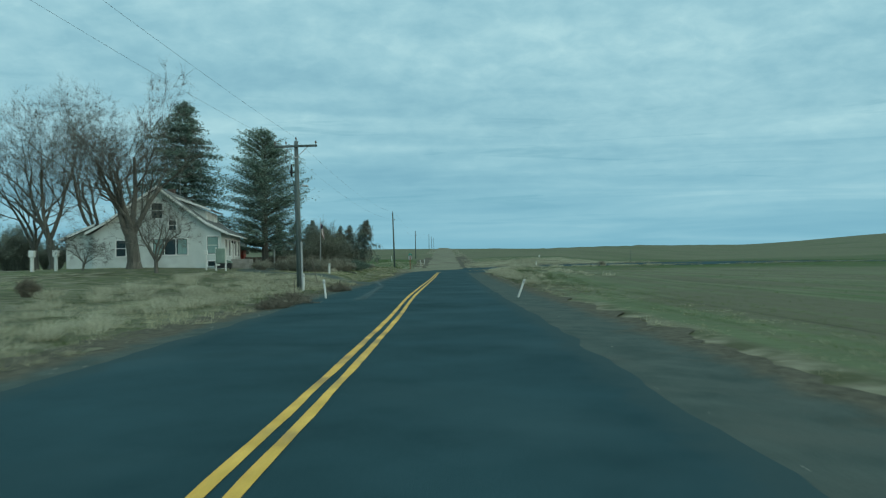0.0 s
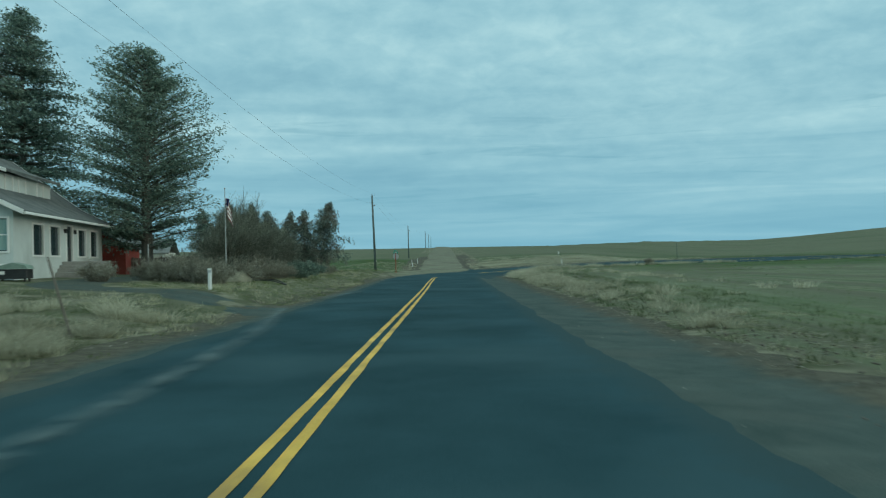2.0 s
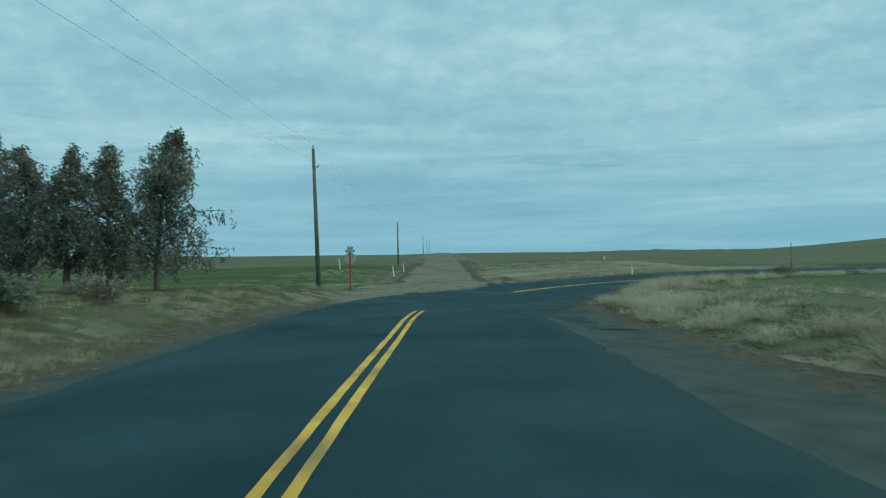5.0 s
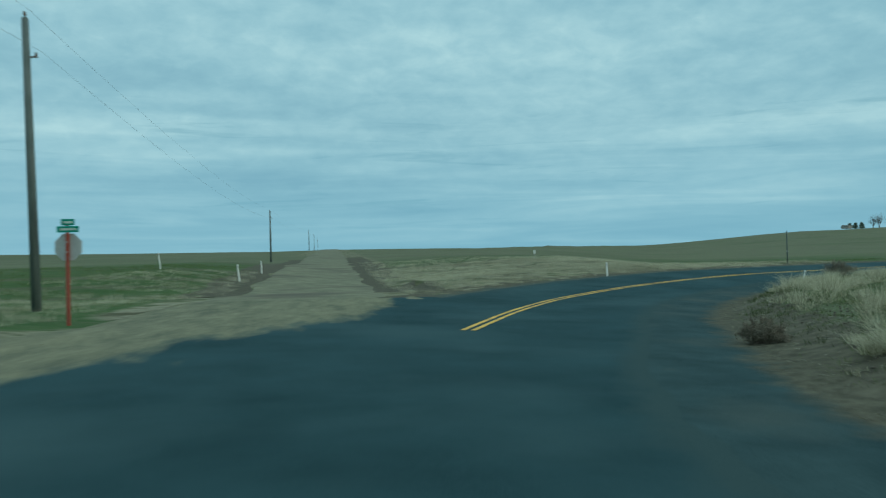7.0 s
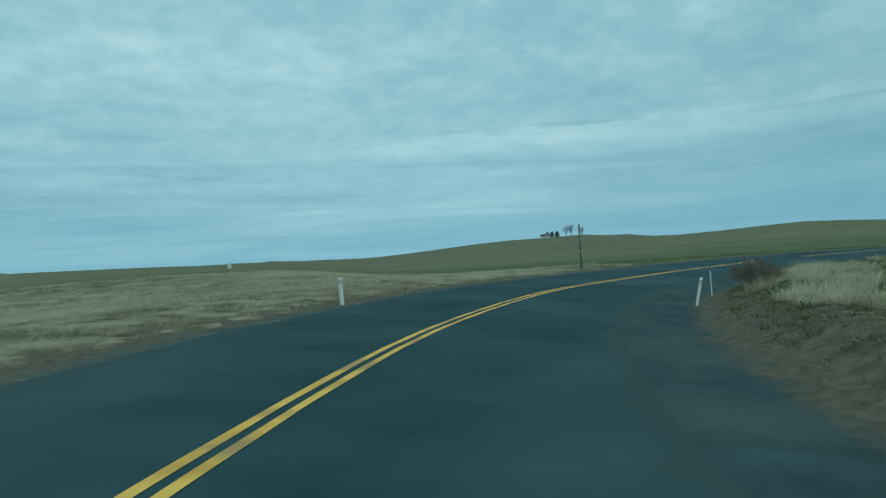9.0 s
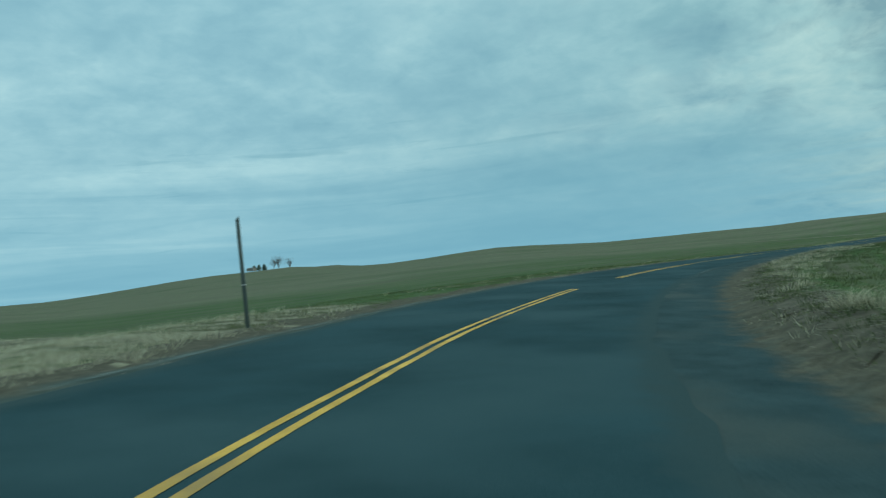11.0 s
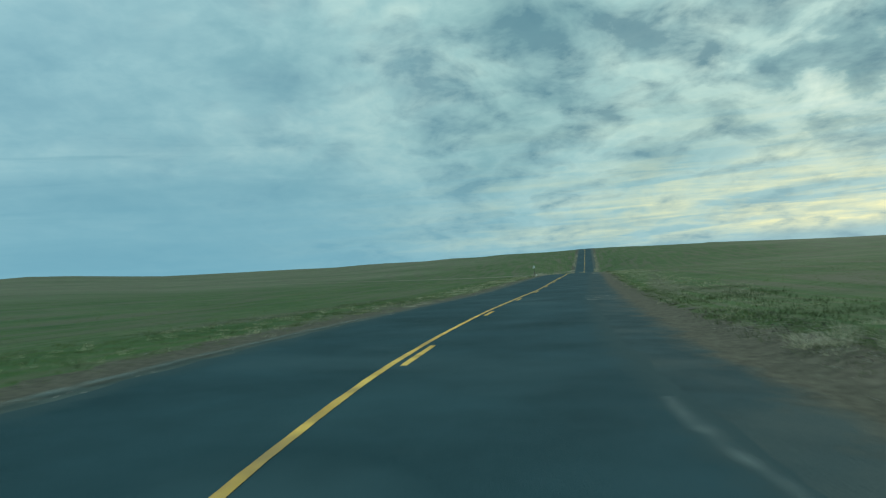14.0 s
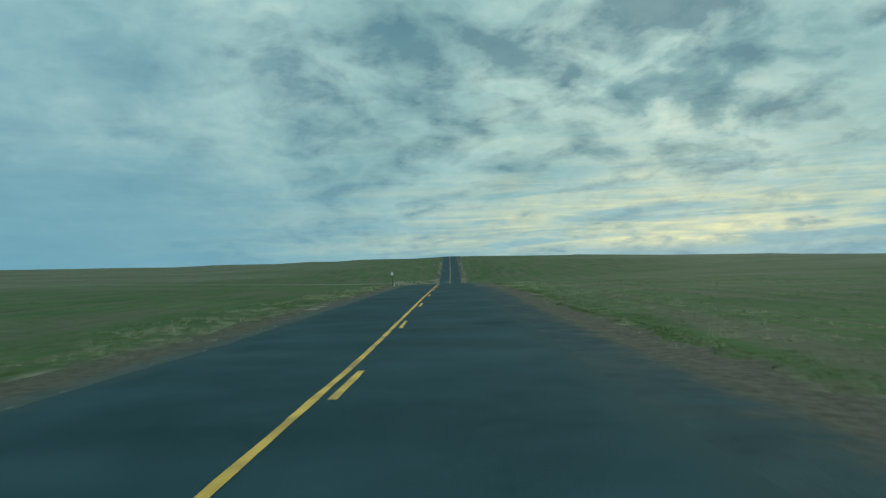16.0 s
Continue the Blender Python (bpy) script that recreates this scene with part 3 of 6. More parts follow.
# ---------------------------------------------------------------- road lines and terrain
# centre line of the paved road: x, y, z, bank to the right in degrees
ROAD = [(-1.45, -140, 0.75, 0), (-1.45, -90, 0.6, 0), (-1.45, -45, 0.35, 0), (-1.45, -20, 0.12, 0), (-1.47, -8, 0.03, 0),
        (-1.50, 7, -0.005, 0), (-1.60, 19, -0.01, 0), (-1.82, 30, -0.01, 0), (-1.92, 42, -0.03, 0), (-2.00, 58, -0.06, 0),
        (-2.06, 71, -0.06, 0), (-2.14, 85, 0, 0), (-1.98, 96.08, 0.03, 0.4), (-0.38, 104.86, 0.03, 1.1), (2.40, 112.01, 0.04, 1.8),
        (4.85, 117.77, 0.06, 2.3), (8.15, 123.51, 0.11, 3), (14.60, 131.80, 0.20, 4), (23.34, 140.05, 0.30, 4.5), (32.75, 145.76, 0.35, 4.5),
        (39.81, 149.08, 0.40, 4.3), (48.16, 152.31, 0.46, 4), (55.60, 154.46, 0.50, 3.6), (64.14, 156.33, 0.53, 3.1), (76.46, 157.62, 0.52, 2.2),
        (90.46, 157.73, 0.45, 1.4), (105.96, 157.35, 0.32, 0.8), (120, 156.82, 0.22, 0.4), (132, 156.40, 0.22, 0.2), (152, 155.62, 0.30, 0),
        (175, 154.75, 0.31, 0), (198, 153.88, 0.25, 0), (230, 152.66, -0.6, 0), (300, 149.6, -2.5, 0), (358, 147.2, -2.3, 0),
        (381, 146.25, -1.25, 0), (402, 145.4, 0.1, 0), (472, 142.9, 4.8, 0), (556, 139.95, 10.3, 0), (600, 138.4, 11.4, 0),
        (650, 136.6, 11.5, 0), (800, 131.4, 10.3, 0)]
HALF = 3.65


def stations(knots, step):
    """Evenly spaced points on a smooth curve through the knots: position, bank, unit tangent."""
    k = np.array(knots, float)
    k = np.vstack([2 * k[0] - k[1], k, 2 * k[-1] - k[-2]])
    out = []
    for i in range(1, len(k) - 2):
        a, b, c, d = k[i - 1 : i + 3]
        n = max(2, int(np.hypot(*(c - b)[:2]) / step))
        f = (np.arange(n) / n)[:, None]
        out.append(0.5 * (2 * b + (c - a) * f + (2 * a - 5 * b + 4 * c - d) * f**2 + (3 * b - a - 3 * c + d) * f**3))
    p = np.vstack(out + [k[-2:-1]])
    t = np.gradient(p[:, :2], axis=0)
    return p, t / np.linalg.norm(t, axis=1, keepdims=True)


BEAR = [-180, -90, -40, -5, 5, 13, 22.5, 30, 34.5, 39, 44.5, 52, 56, 60, 71, 83, 91, 100, 114, 126, 180]
RISE = [0.3, 0.7, 1.2, 1.26, 1.16, 1.2, 1.02, 1.6, 1.75, 1.75, 1.26, 1.6, 1.45, 1.15, 0.96, 1.0, 1.0, 0.68, 0.14, 0.05, 0.3]
REACH = [800, 700, 500, 420, 380, 600, 1400, 1250, 1200, 1150, 750, 900, 950, 1050, 900, 650, 555, 520, 500, 500, 800]
CURVE = [2, 2, 1.3, 0.88, 0.88, 1.2, 1.5, 1.6, 1.6, 1.6, 1.5, 1.6, 1.7, 1.8, 2.0, 2.3, 2.5, 2.4, 2, 2, 2]


def smooth(a, b, v):
    f = np.clip((v - a) / (b - a), 0, 1)
    return f * f * (3 - 2 * f)


def hills(x, y):
    """The open land without its roads: a shallow bowl with rolling ridges round it."""
    dx, dy = x - 19.8, y - 120.3
    r, th = np.hypot(dx, dy), np.degrees(np.arctan2(dx, dy))
    rise, reach, curve = np.interp(th, BEAR, RISE), np.interp(th, BEAR, REACH), np.interp(th, BEAR, CURVE)
    top = np.tan(np.radians(rise)) * reach + 1.4
    z = np.where(r < reach, top * np.minimum(r / reach, 1) ** curve, top * (0.86 + 0.14 * np.exp(-(np.maximum(r - reach, 0) / 500) ** 2)))
    roll = np.sin(x / 61 + 1.3) * np.sin(y / 47) * 0.5 + np.sin(x / 23 + y / 31) * 0.12
    z = z + roll * smooth(60, 300, r) * np.where(r > reach, 0, 1)
    z = z - 3.6 * np.exp(-(((x - 305) / 75) ** 2 + ((y - 150) / 80) ** 2))
    z = z + 0.45 * np.exp(-(((x + 27) / 15) ** 2 + ((y - 68) / 26) ** 2))
    # the field west of the gravel road swells up
    z = z + 1.2 * smooth(0, -14, x) * smooth(128, 150, y) * smooth(202, 166, y)
    return z + 0.06


PAVED, PAVED_T = stations(ROAD, 2.0)
GRAVEL = [(-1.95, 121.9, 0.36, 0), (-2.0, 124.6, 0.42, 0)]
for gy in (131, 146, 166, 200, 250, 320, 400, 460, 520, 580):
    gx = 0.1 - 0.0157 * gy
    GRAVEL.append((gx, gy, float(hills(np.array([gx]), np.array([gy]))[0]) + 0.03, 0))
TRACK, TRACK_T = stations(GRAVEL, 1.5)
STUB, STUB_T = stations([(-2.4, 90, 0.0, 0), (-2.4, 104.6, 0.03, 0), (-2.2, 113.6, 0.14, 0), (-1.95, 122.1, 0.36, 0)], 0.8)
DRIVE, DRIVE_T = stations([(-4.1, 53.2, -0.06, 0), (-5.5, 54.8, -0.06, 0), (-7.4, 56.9, 0.04, 0), (-10.8, 59.0, 0.28, 0), (-15.6, 61.2, 0.6, 0), (-17.7, 68.5, 0.9, 0), (-18.4, 90, 1.1, 0)], 0.7)


def beside(x, y, line, tan):
    """Lateral offset to the right of a line, the height of its surface there, and the station."""
    q = np.stack([x, y], 1)
    lat, z, idx = np.empty(len(q)), np.empty(len(q)), np.empty(len(q), int)
    for s in range(0, len(q), 4000):
        d = ((q[s : s + 4000, None] - line[None, :, :2]) ** 2).sum(-1)
        i = d.argmin(1)
        off = q[s : s + 4000] - line[i, :2]
        side = off[:, 0] * tan[i, 1] - off[:, 1] * tan[i, 0]
        far = np.sqrt(d.min(1))
        lat[s : s + 4000] = np.where(side >= 0, far, -far)
        idx[s : s + 4000] = i
        z[s : s + 4000] = line[i, 2] - np.clip(side, -9, 9) * np.tan(np.radians(line[i, 3]))
    return lat, z, idx


def ground_z(x, y):
    x, y = np.atleast_1d(np.asarray(x, float)), np.atleast_1d(np.asarray(y, float))
    z = hills(x, y)
    for line, tan, half, soft in ((STUB, STUB_T, 4.6, 5.0), (PAVED, PAVED_T, HALF, 18.0)):
        lat, road_z, _ = beside(x, y, line, tan)
        d = np.abs(lat)
        keep = 1 - smooth(half + 1.5, half + soft, d)
        if line is PAVED:
            # the side roads meet the pavement at grade
            side = np.minimum(np.abs(beside(x, y, TRACK, TRACK_T)[0]), np.abs(beside(x, y, STUB, STUB_T)[0]))
            keep = np.where((d > half + 0.6) & (side < 5.5), 0, keep)
        near = road_z - 0.16 + 0.12 * np.where(lat > 0, smooth(half + 1.2, half + 2.6, d), smooth(half + 0.5, half + 1.5, d))
        if line is STUB:
            near = road_z - 0.055
        z = z * (1 - keep) + near * keep
    # the yard stands half a metre above the road (lat is still that of the pavement)
    z = z + 0.6 * smooth(5.2, 8.6, -lat) * smooth(41, 60, y) * smooth(116, 105, y) * smooth(4, -2, x)
    # low bank along the inside of the bend
    z = z + 0.6 * np.where(lat > 0, smooth(5.7 - 0.3 * smooth(10, 20, x), 8.0 - 1.0 * smooth(10, 20, x), lat) * smooth(18.0, 10.5, lat), 0) * (0.5 * smooth(42, 60, y) + 0.5 * smooth(97, 104, y)) * smooth(98, 70, x) * (1 - 0.45 * smooth(28, 48, x))
    return z


def ground_at(x, y):
    return float(ground_z([x], [y])[0])


def axis_lines(lo, hi, step, far):
    mid = np.arange(lo, hi + 0.01, step)
    g = step * 1.12 ** np.arange(1, 110)
    up = hi + np.cumsum(g)
    down = lo - np.cumsum(g)
    return np.r_[down[down > -far][::-1], mid, up[up < far]]


def build_ground():
    gx = np.unique(np.r_[axis_lines(-40, 128, 1.4, 4300)])
    gy = np.unique(np.r_[axis_lines(-14, 182, 1.4, 4300)])
    xx, yy = np.meshgrid(gx, gy)
    x, y = xx.ravel(), yy.ravel()
    z = ground_z(x, y)
    nx, ny = len(gx), len(gy)
    i = (np.arange(ny - 1)[:, None] * nx + np.arange(nx - 1)[None]).ravel()
    faces = np.stack([i, i + 1, i + nx + 1, i + nx], 1)
    ob = mesh_object("ground", np.stack([x, y, z], 1), faces, M["ground"], smooth=True)
    lat, _, idx = beside(x, y, PAVED, PAVED_T)
    inner, outer = lat > 0, lat < 0
    tl, _, _ = beside(x, y, TRACK, TRACK_T)
    d = np.abs(lat)
    wide = np.where(outer & (x > -3) & (y > 105) & (x < 42), 26.0, np.where(x > 40, np.where(inner, 0.9, 0.2), np.where(inner, 1.1, 3.5)))
    field = smooth(HALF + wide, HALF + wide + 3.5, d) * smooth(5.5, 8, np.abs(tl))
    yard = (x < -3) & (x > -75) & (y < 112) & (y > -60)
    field = np.where(yard, 0.40, field)
    rows = np.where(inner, lat, np.where(yard, 0, y))
    # bare earth along the inside of the road, broadest in the bend
    in_bend = smooth(84, 98, y) * smooth(92, 70, x)
    soil = np.where(inner, smooth(3.8, 4.8, d) * smooth(6.9 + 1.1 * in_bend, 5.7 + 0.7 * in_bend, d) * (0.55 + 0.37 * in_bend), 0.0)
    soil = np.where(yard & (d > 3.8) & (y > 56), 0.55 * smooth(7.4, 5.4, d), soil)
    west_field = (x < -6.5) & (y > 118) & (y < 260)
    field = np.where(west_field, 1.0, field)
    # thin crop beside the first straight, lusher past the bend
    k = smooth(35, 60, x)
    lush = (1 - smooth(10, 75, d)) * (1 - k) + (1 - smooth(12, 150, d)) * k
    lush = lush * np.where(yard, 0.3, np.where(west_field, 1.6, 1 - 0.95 * smooth(60, 25, x) * smooth(128, 98, y) * inner))
    for key, val in (("field", field), ("rows", rows), ("run", np.where(yard, x, idx * 2.0)), ("lush", lush), ("soil", soil)):
        a = ob.data.attributes.new(key, "FLOAT", "POINT")
        a.data.foreach_set("value", val.astype(np.float32))
    return tagged(ob, "rolling winter field with dry grass verges", "ground", kind="structure")


build_ground()


def strip(name, line, tan, lo, hi, lift, mat, label, start=0, stop=None, cols=2, wave=0.0, seed=1, drop=0.0, category="road", taper=0):
    """A ribbon along a line between two lateral offsets, following the bank; wave gives it a ragged rim."""
    p, t = line[start:stop], tan[start:stop]
    rng = np.random.default_rng(seed)
    n = len(p)
    jag = np.convolve(rng.normal(0, 1, n + 6), np.ones(3) / 3, "same")[3:-3] * wave
    jag2 = np.convolve(rng.normal(0, 1, n + 6), np.ones(3) / 3, "same")[3:-3] * wave
    verts = []
    for c in range(cols):
        f = c / (cols - 1)
        a = lo + (jag if drop <= 0 else 0)
        b = hi + (jag2 if drop >= 0 else 0)
        o = a + (b - a) * f
        if taper:
            o = o * np.clip(np.arange(n) / taper, 0.05, 1)
        z = p[:, 2] - o * np.tan(np.radians(p[:, 3])) + lift
        if drop:
            z = z - abs(drop) * (f if drop > 0 else 1 - f)
        verts.append(np.stack([p[:, 0] + t[:, 1] * o, p[:, 1] - t[:, 0] * o, z], 1))
    v = np.concatenate(verts)
    faces = [(c * n + k, (c + 1) * n + k, (c + 1) * n + k + 1, c * n + k + 1) for c in range(cols - 1) for k in range(n - 1)]
    ob = mesh_object(name, v, faces, mat, smooth=True)
    return tagged(ob, label, category, kind="structure")


FINE, FINE_T = stations(ROAD, 0.35)


def near_y(y):
    return int(np.argmin(np.abs(FINE[:, 1] - y) + 50 * (FINE[:, 0] > 5)))


def near_x(x):
    return int(np.argmin(np.abs(FINE[:, 0] - x) + 50 * (FINE[:, 1] < 120)))


strip("road", FINE, FINE_T, -HALF, HALF, 0.0, M["apron"], "dark asphalt two-lane road, banked through the bend", cols=13, wave=0.07)
strip("shoulder_right", FINE, FINE_T, HALF - 0.25, HALF + 2.3, -0.006, M["shoulder"], "gravel shoulder beside the asphalt", cols=4, wave=0.25, seed=2, drop=0.12, category="shoulder")
strip("bend_gravel", FINE, FINE_T, HALF - 0.2, HALF + 2.3, -0.002, M["grit"], "dark loose grit spread along the inside of the bend", near_y(88), near_x(186), cols=5, wave=0.3, seed=12, drop=0.07, category="shoulder")
for v in bpy.data.objects["bend_gravel"].data.vertices:
    # both ends run out under the shoulder
    v.co.z -= 0.02 * float(smooth(97, 88.5, v.co.y)) + 0.1 * float(smooth(172, 185, v.co.x))
strip("shoulder_left", FINE, FINE_T, -HALF - 1.8, -HALF + 0.25, -0.006, M["shoulder"], "gravel shoulder beside the asphalt", cols=4, wave=0.25, seed=3, drop=-0.12, category="shoulder")


def dust_on(x, y):
    """Pale gravel dragged on to the pavement in a fan that trails off along the west edge."""
    rim = np.interp(x, [-6.5, -5.4, -4.9, -3.7, -1.9, 0.2, 1.1, 2.2], [103, 105.2, 106.8, 111.2, 114.7, 118.4, 122, 132])
    return smooth(-8.5, 5.5, y - rim) * (1 - 0.2 * smooth(0.9, 0.0, x - np.interp(y, [92, 106, 121], [-5.3, -6.4, -5.9])))


def set_value(me, key, val):
    me.attributes.new(key, "FLOAT", "POINT").data.foreach_set("value", np.asarray(val, np.float32))


def plan_of(me):
    co = np.array([v.co[:] for v in me.vertices])
    return co[:, 0], co[:, 1], co[:, 2]


def build_apron():
    """Asphalt apron between the bend and the gravel road, flush with the pavement's edge."""
    ys = np.arange(92, 123.21, 0.4)
    rng = np.random.default_rng(4)
    west = np.interp(ys, [92, 100, 106, 111, 116, 121.6], [-5.2, -5.8, -6.4, -6.8, -6.6, -5.8]) + np.convolve(rng.normal(0, 0.12, len(ys)), np.ones(3) / 2, "same")
    east = np.interp(ys, [92, 108, 115, 121.6], [0.0, 1.5, 3.2, 5.2])
    cols = 22
    f = np.linspace(0, 1, cols)
    x = (west[:, None] + (east - west)[:, None] * f).ravel()
    y = np.repeat(ys, cols)
    lat, rz, _ = beside(x, y, FINE, FINE_T)
    d = -lat - HALF
    s = smooth(0.0, 5.0, d)
    z = (rz - 0.006) * (1 - s) + np.interp(y, STUB[:, 1], STUB[:, 2]) * s
    z = np.maximum(z, np.where(d > 0.4, ground_z(x, y) + 0.02, -9)) - 0.05 * smooth(-0.1, -0.7, d)
    z = z - 0.07 * smooth(121.2, 123.2, y) * smooth(-0.4, 0.6, d)
    z = z - 0.09 * smooth(0.5, 0.0, x - np.repeat(west, cols))
    n = len(ys)
    i = (np.arange(n - 1)[:, None] * cols + np.arange(cols - 1)[None]).ravel()
    ob = mesh_object("junction_apron", np.stack([x, y, z], 1), np.stack([i, i + 1, i + cols + 1, i + cols], 1), M["apron"], smooth=True)
    set_value(ob.data, "dust", dust_on(x, y))
    return tagged(ob, "dusty asphalt apron where the gravel road joins", "road", kind="structure")


build_apron()
_me = bpy.data.objects["road"].data
_x, _y, _z = plan_of(_me)
_l = beside(_x, _y, FINE, FINE_T)[0]
_open = (_l < 0) & (_y > 92) & (_y < 122) & (_x < 6)
set_value(_me, "rim", np.where(_open, 0, smooth(HALF - 0.8, HALF + 0.1, np.abs(_l))))
set_value(_me, "dust", np.where(_x < 6, dust_on(_x, _y), 0))


def lie(ob, lift):
    """Lays a ribbon on the ground below it."""
    n = len(ob.data.vertices)
    co = np.empty(n * 3, np.float32)
    ob.data.vertices.foreach_get("co", co)
    co = co.reshape(-1, 3)
    x, y = co[:, 0].astype(float), co[:, 1].astype(float)
    z = ground_z(x, y)
    stub = np.interp(y, STUB[:, 1], STUB[:, 2])
    f = smooth(120.5, 130, y) if ob.name == "gravel_road" else np.ones(n)
    z = stub * (1 - f) + np.maximum(z, np.where(y < 124, stub - 0.1, -9)) * f
    co[:, 2] = z + lift + 0.025 * (f if ob.name == "gravel_road" else 0) + 0.0007 * np.maximum(y - 150, 0)
    ob.data.vertices.foreach_set("co", co.ravel())
    ob.data.update()


strip("gravel_road", TRACK, TRACK_T, -3.4, 3.4, 0.03, M["gravel"], "pale gravel road climbing straight to the skyline", cols=7, wave=0.3, seed=5)
lie(bpy.data.objects["gravel_road"], 0.012)
_co = bpy.data.objects["gravel_road"].data.vertices
for k in list(range(len(TRACK))) + list(range(6 * len(TRACK), 7 * len(TRACK))):
    # worn edges sink into the verge
    _co[k].co.z -= 0.05
for v in bpy.data.objects["gravel_road"].data.vertices:
    # the first metre slips under the apron
    v.co.z -= 0.04 * float(smooth(124.0, 121.4, v.co.y))
for _side, _a, _b in (("west", -5.6, -3.2), ("east", 3.2, 5.8)):
    strip("gravel_shoulder_" + _side, TRACK, TRACK_T, _a, _b, 0.0, M["shoulder"], "dark loose gravel beside the pale gravel road", 4, 64, cols=4, wave=0.35, seed=15 + int(_b), category="shoulder")
    lie(bpy.data.objects["gravel_shoulder_" + _side], 0.012)
    set_value(bpy.data.objects["gravel_shoulder_" + _side].data, "away", np.repeat([0.95, 0.75, 0.7, 0.95], 60))
strip("driveway", DRIVE, DRIVE_T, -1.8, 1.8, 0.03, M["shoulder"], "grey packed driveway to the farmhouse", cols=6, wave=0.15, seed=6, category="driveway")
lie(bpy.data.objects["driveway"], 0.025)
_me = bpy.data.objects["driveway"].data
_rim = np.arange(len(_me.vertices)) // len(DRIVE)
_xy = np.array([v.co[:2] for v in _me.vertices])
_l, _z, _ = beside(_xy[:, 0], _xy[:, 1], PAVED, PAVED_T)
_w = smooth(HALF + 3.5, HALF + 0.2, np.abs(_l))
for v, w, z in zip(_me.vertices, _w, _z):
    v.co.z = v.co.z * (1 - w) + (z - 0.02) * w
for v, c in zip(_me.vertices, _rim):
    if c in (0, 5):
        v.co.z -= 0.07
_a = _me.attributes.new("away", "FLOAT", "POINT")
_a.data.foreach_set("value", (0.30 * smooth(HALF, HALF + 6, np.abs(_l))).astype(np.float32))
for _n, _in, _out in (("shoulder_right", -0.1, 1.5), ("shoulder_left", 0.1, 1.5), ("bend_gravel", 0.9, 2.4)):
    _me = bpy.data.objects[_n].data
    _xy = np.array([v.co[:2] for v in _me.vertices])
    _l = np.abs(beside(_xy[:, 0], _xy[:, 1], PAVED, PAVED_T)[0])
    _g = ground_z(_xy[:, 0], _xy[:, 1])
    for v, l, g in zip(_me.vertices, _l, _g):
        # the loose rim rides on the soil
        if l > HALF + 0.7:
            v.co.z = max(v.co.z, g + 0.012)
    _a = _me.attributes.new("away", "FLOAT", "POINT")
    _v = smooth(HALF + _in, HALF + _out, _l)
    if _n != "shoulder_left":
        # darker and wider inside the bend
        _k = smooth(83, 97, _xy[:, 1]) * smooth(66, 48, _xy[:, 0])
        _v = np.where(_xy[:, 0] < 10, smooth(HALF + 1.2, HALF + 2.4, _l), smooth(HALF + 0.6, HALF + 2.0, _l)) * (1 - _k) + smooth(HALF + 1.1, HALF + 2.2, _l) * _k
    _a.data.foreach_set("value", _v.astype(np.float32))


def yellow(name, s0, s1, off, width=0.11):
    strip(name, FINE, FINE_T, off - width / 2, off + width / 2, 0.006, M["yellow"], "worn yellow centre line paint", s0, s1, wave=0.008, seed=s0, category="road marking")


a0, a1, b0, b1, c0 = near_y(-60), near_y(95.6), near_y(111.5), near_x(49.3), near_x(56.35)
for k, off in enumerate((-0.095, 0.13)):
    yellow("centre_line", a0, a1, off)
    yellow("centre_line", b0, b1, off)
    yellow("centre_line", c0, near_x(71.3) if k else near_x(640), off)
for n in range(44):
    x0 = 78.95 + n * 12.03
    if x0 > 600:
        break
    s0 = near_x(x0)
    yellow("centre_dash", s0, near_x(x0 + 3.1), 0.13)

# ---------------------------------------------------------------- roadside things
def tube_mesh(name, pts, r, mat, parent=None, label=""):
    """A thin round rod or cable through points."""
    cu = bpy.data.curves.new(name, "CURVE")
    cu.dimensions, cu.bevel_depth, cu.bevel_resolution = "3D", r, 1
    sp = cu.splines.new("POLY")
    sp.points.add(len(pts) - 1)
    for q, v in zip(sp.points, pts):
        q.co = (*v, 1)
    cu.materials.append(mat)
    tmp = bpy.data.objects.new(name, cu)
    me = bpy.data.meshes.new_from_object(tmp)
    bpy.data.objects.remove(tmp)
    ob = new(name, me)
    if parent:
        ob.parent = parent
    return tagged(ob, label)


def insulator(parent, x, y, z, name="insulator"):
    bm = bmesh.new()
    cylinder(bm, 0.018, 0.018, (x, y, z), (x, y, z + 0.10), 6)
    cylinder(bm, 0.055, 0.045, (x, y, z + 0.09), (x, y, z + 0.13), 8)
    cylinder(bm, 0.045, 0.03, (x, y, z + 0.14), (x, y, z + 0.20), 8)
    return part(name, bm, M["porcelain"], parent, "brown porcelain insulator")


def pole_shaft(h, r):
    bm = bmesh.new()
    cylinder(bm, r, r * 0.66, (0, 0, -0.4), (0, 0, h), 14)
    bmesh.ops.bevel(bm, geom=[e for e in bm.edges if all(v.co.z > h - 0.01 for v in e.verts)], offset=0.03, segments=2, affect="EDGES")
    return bm


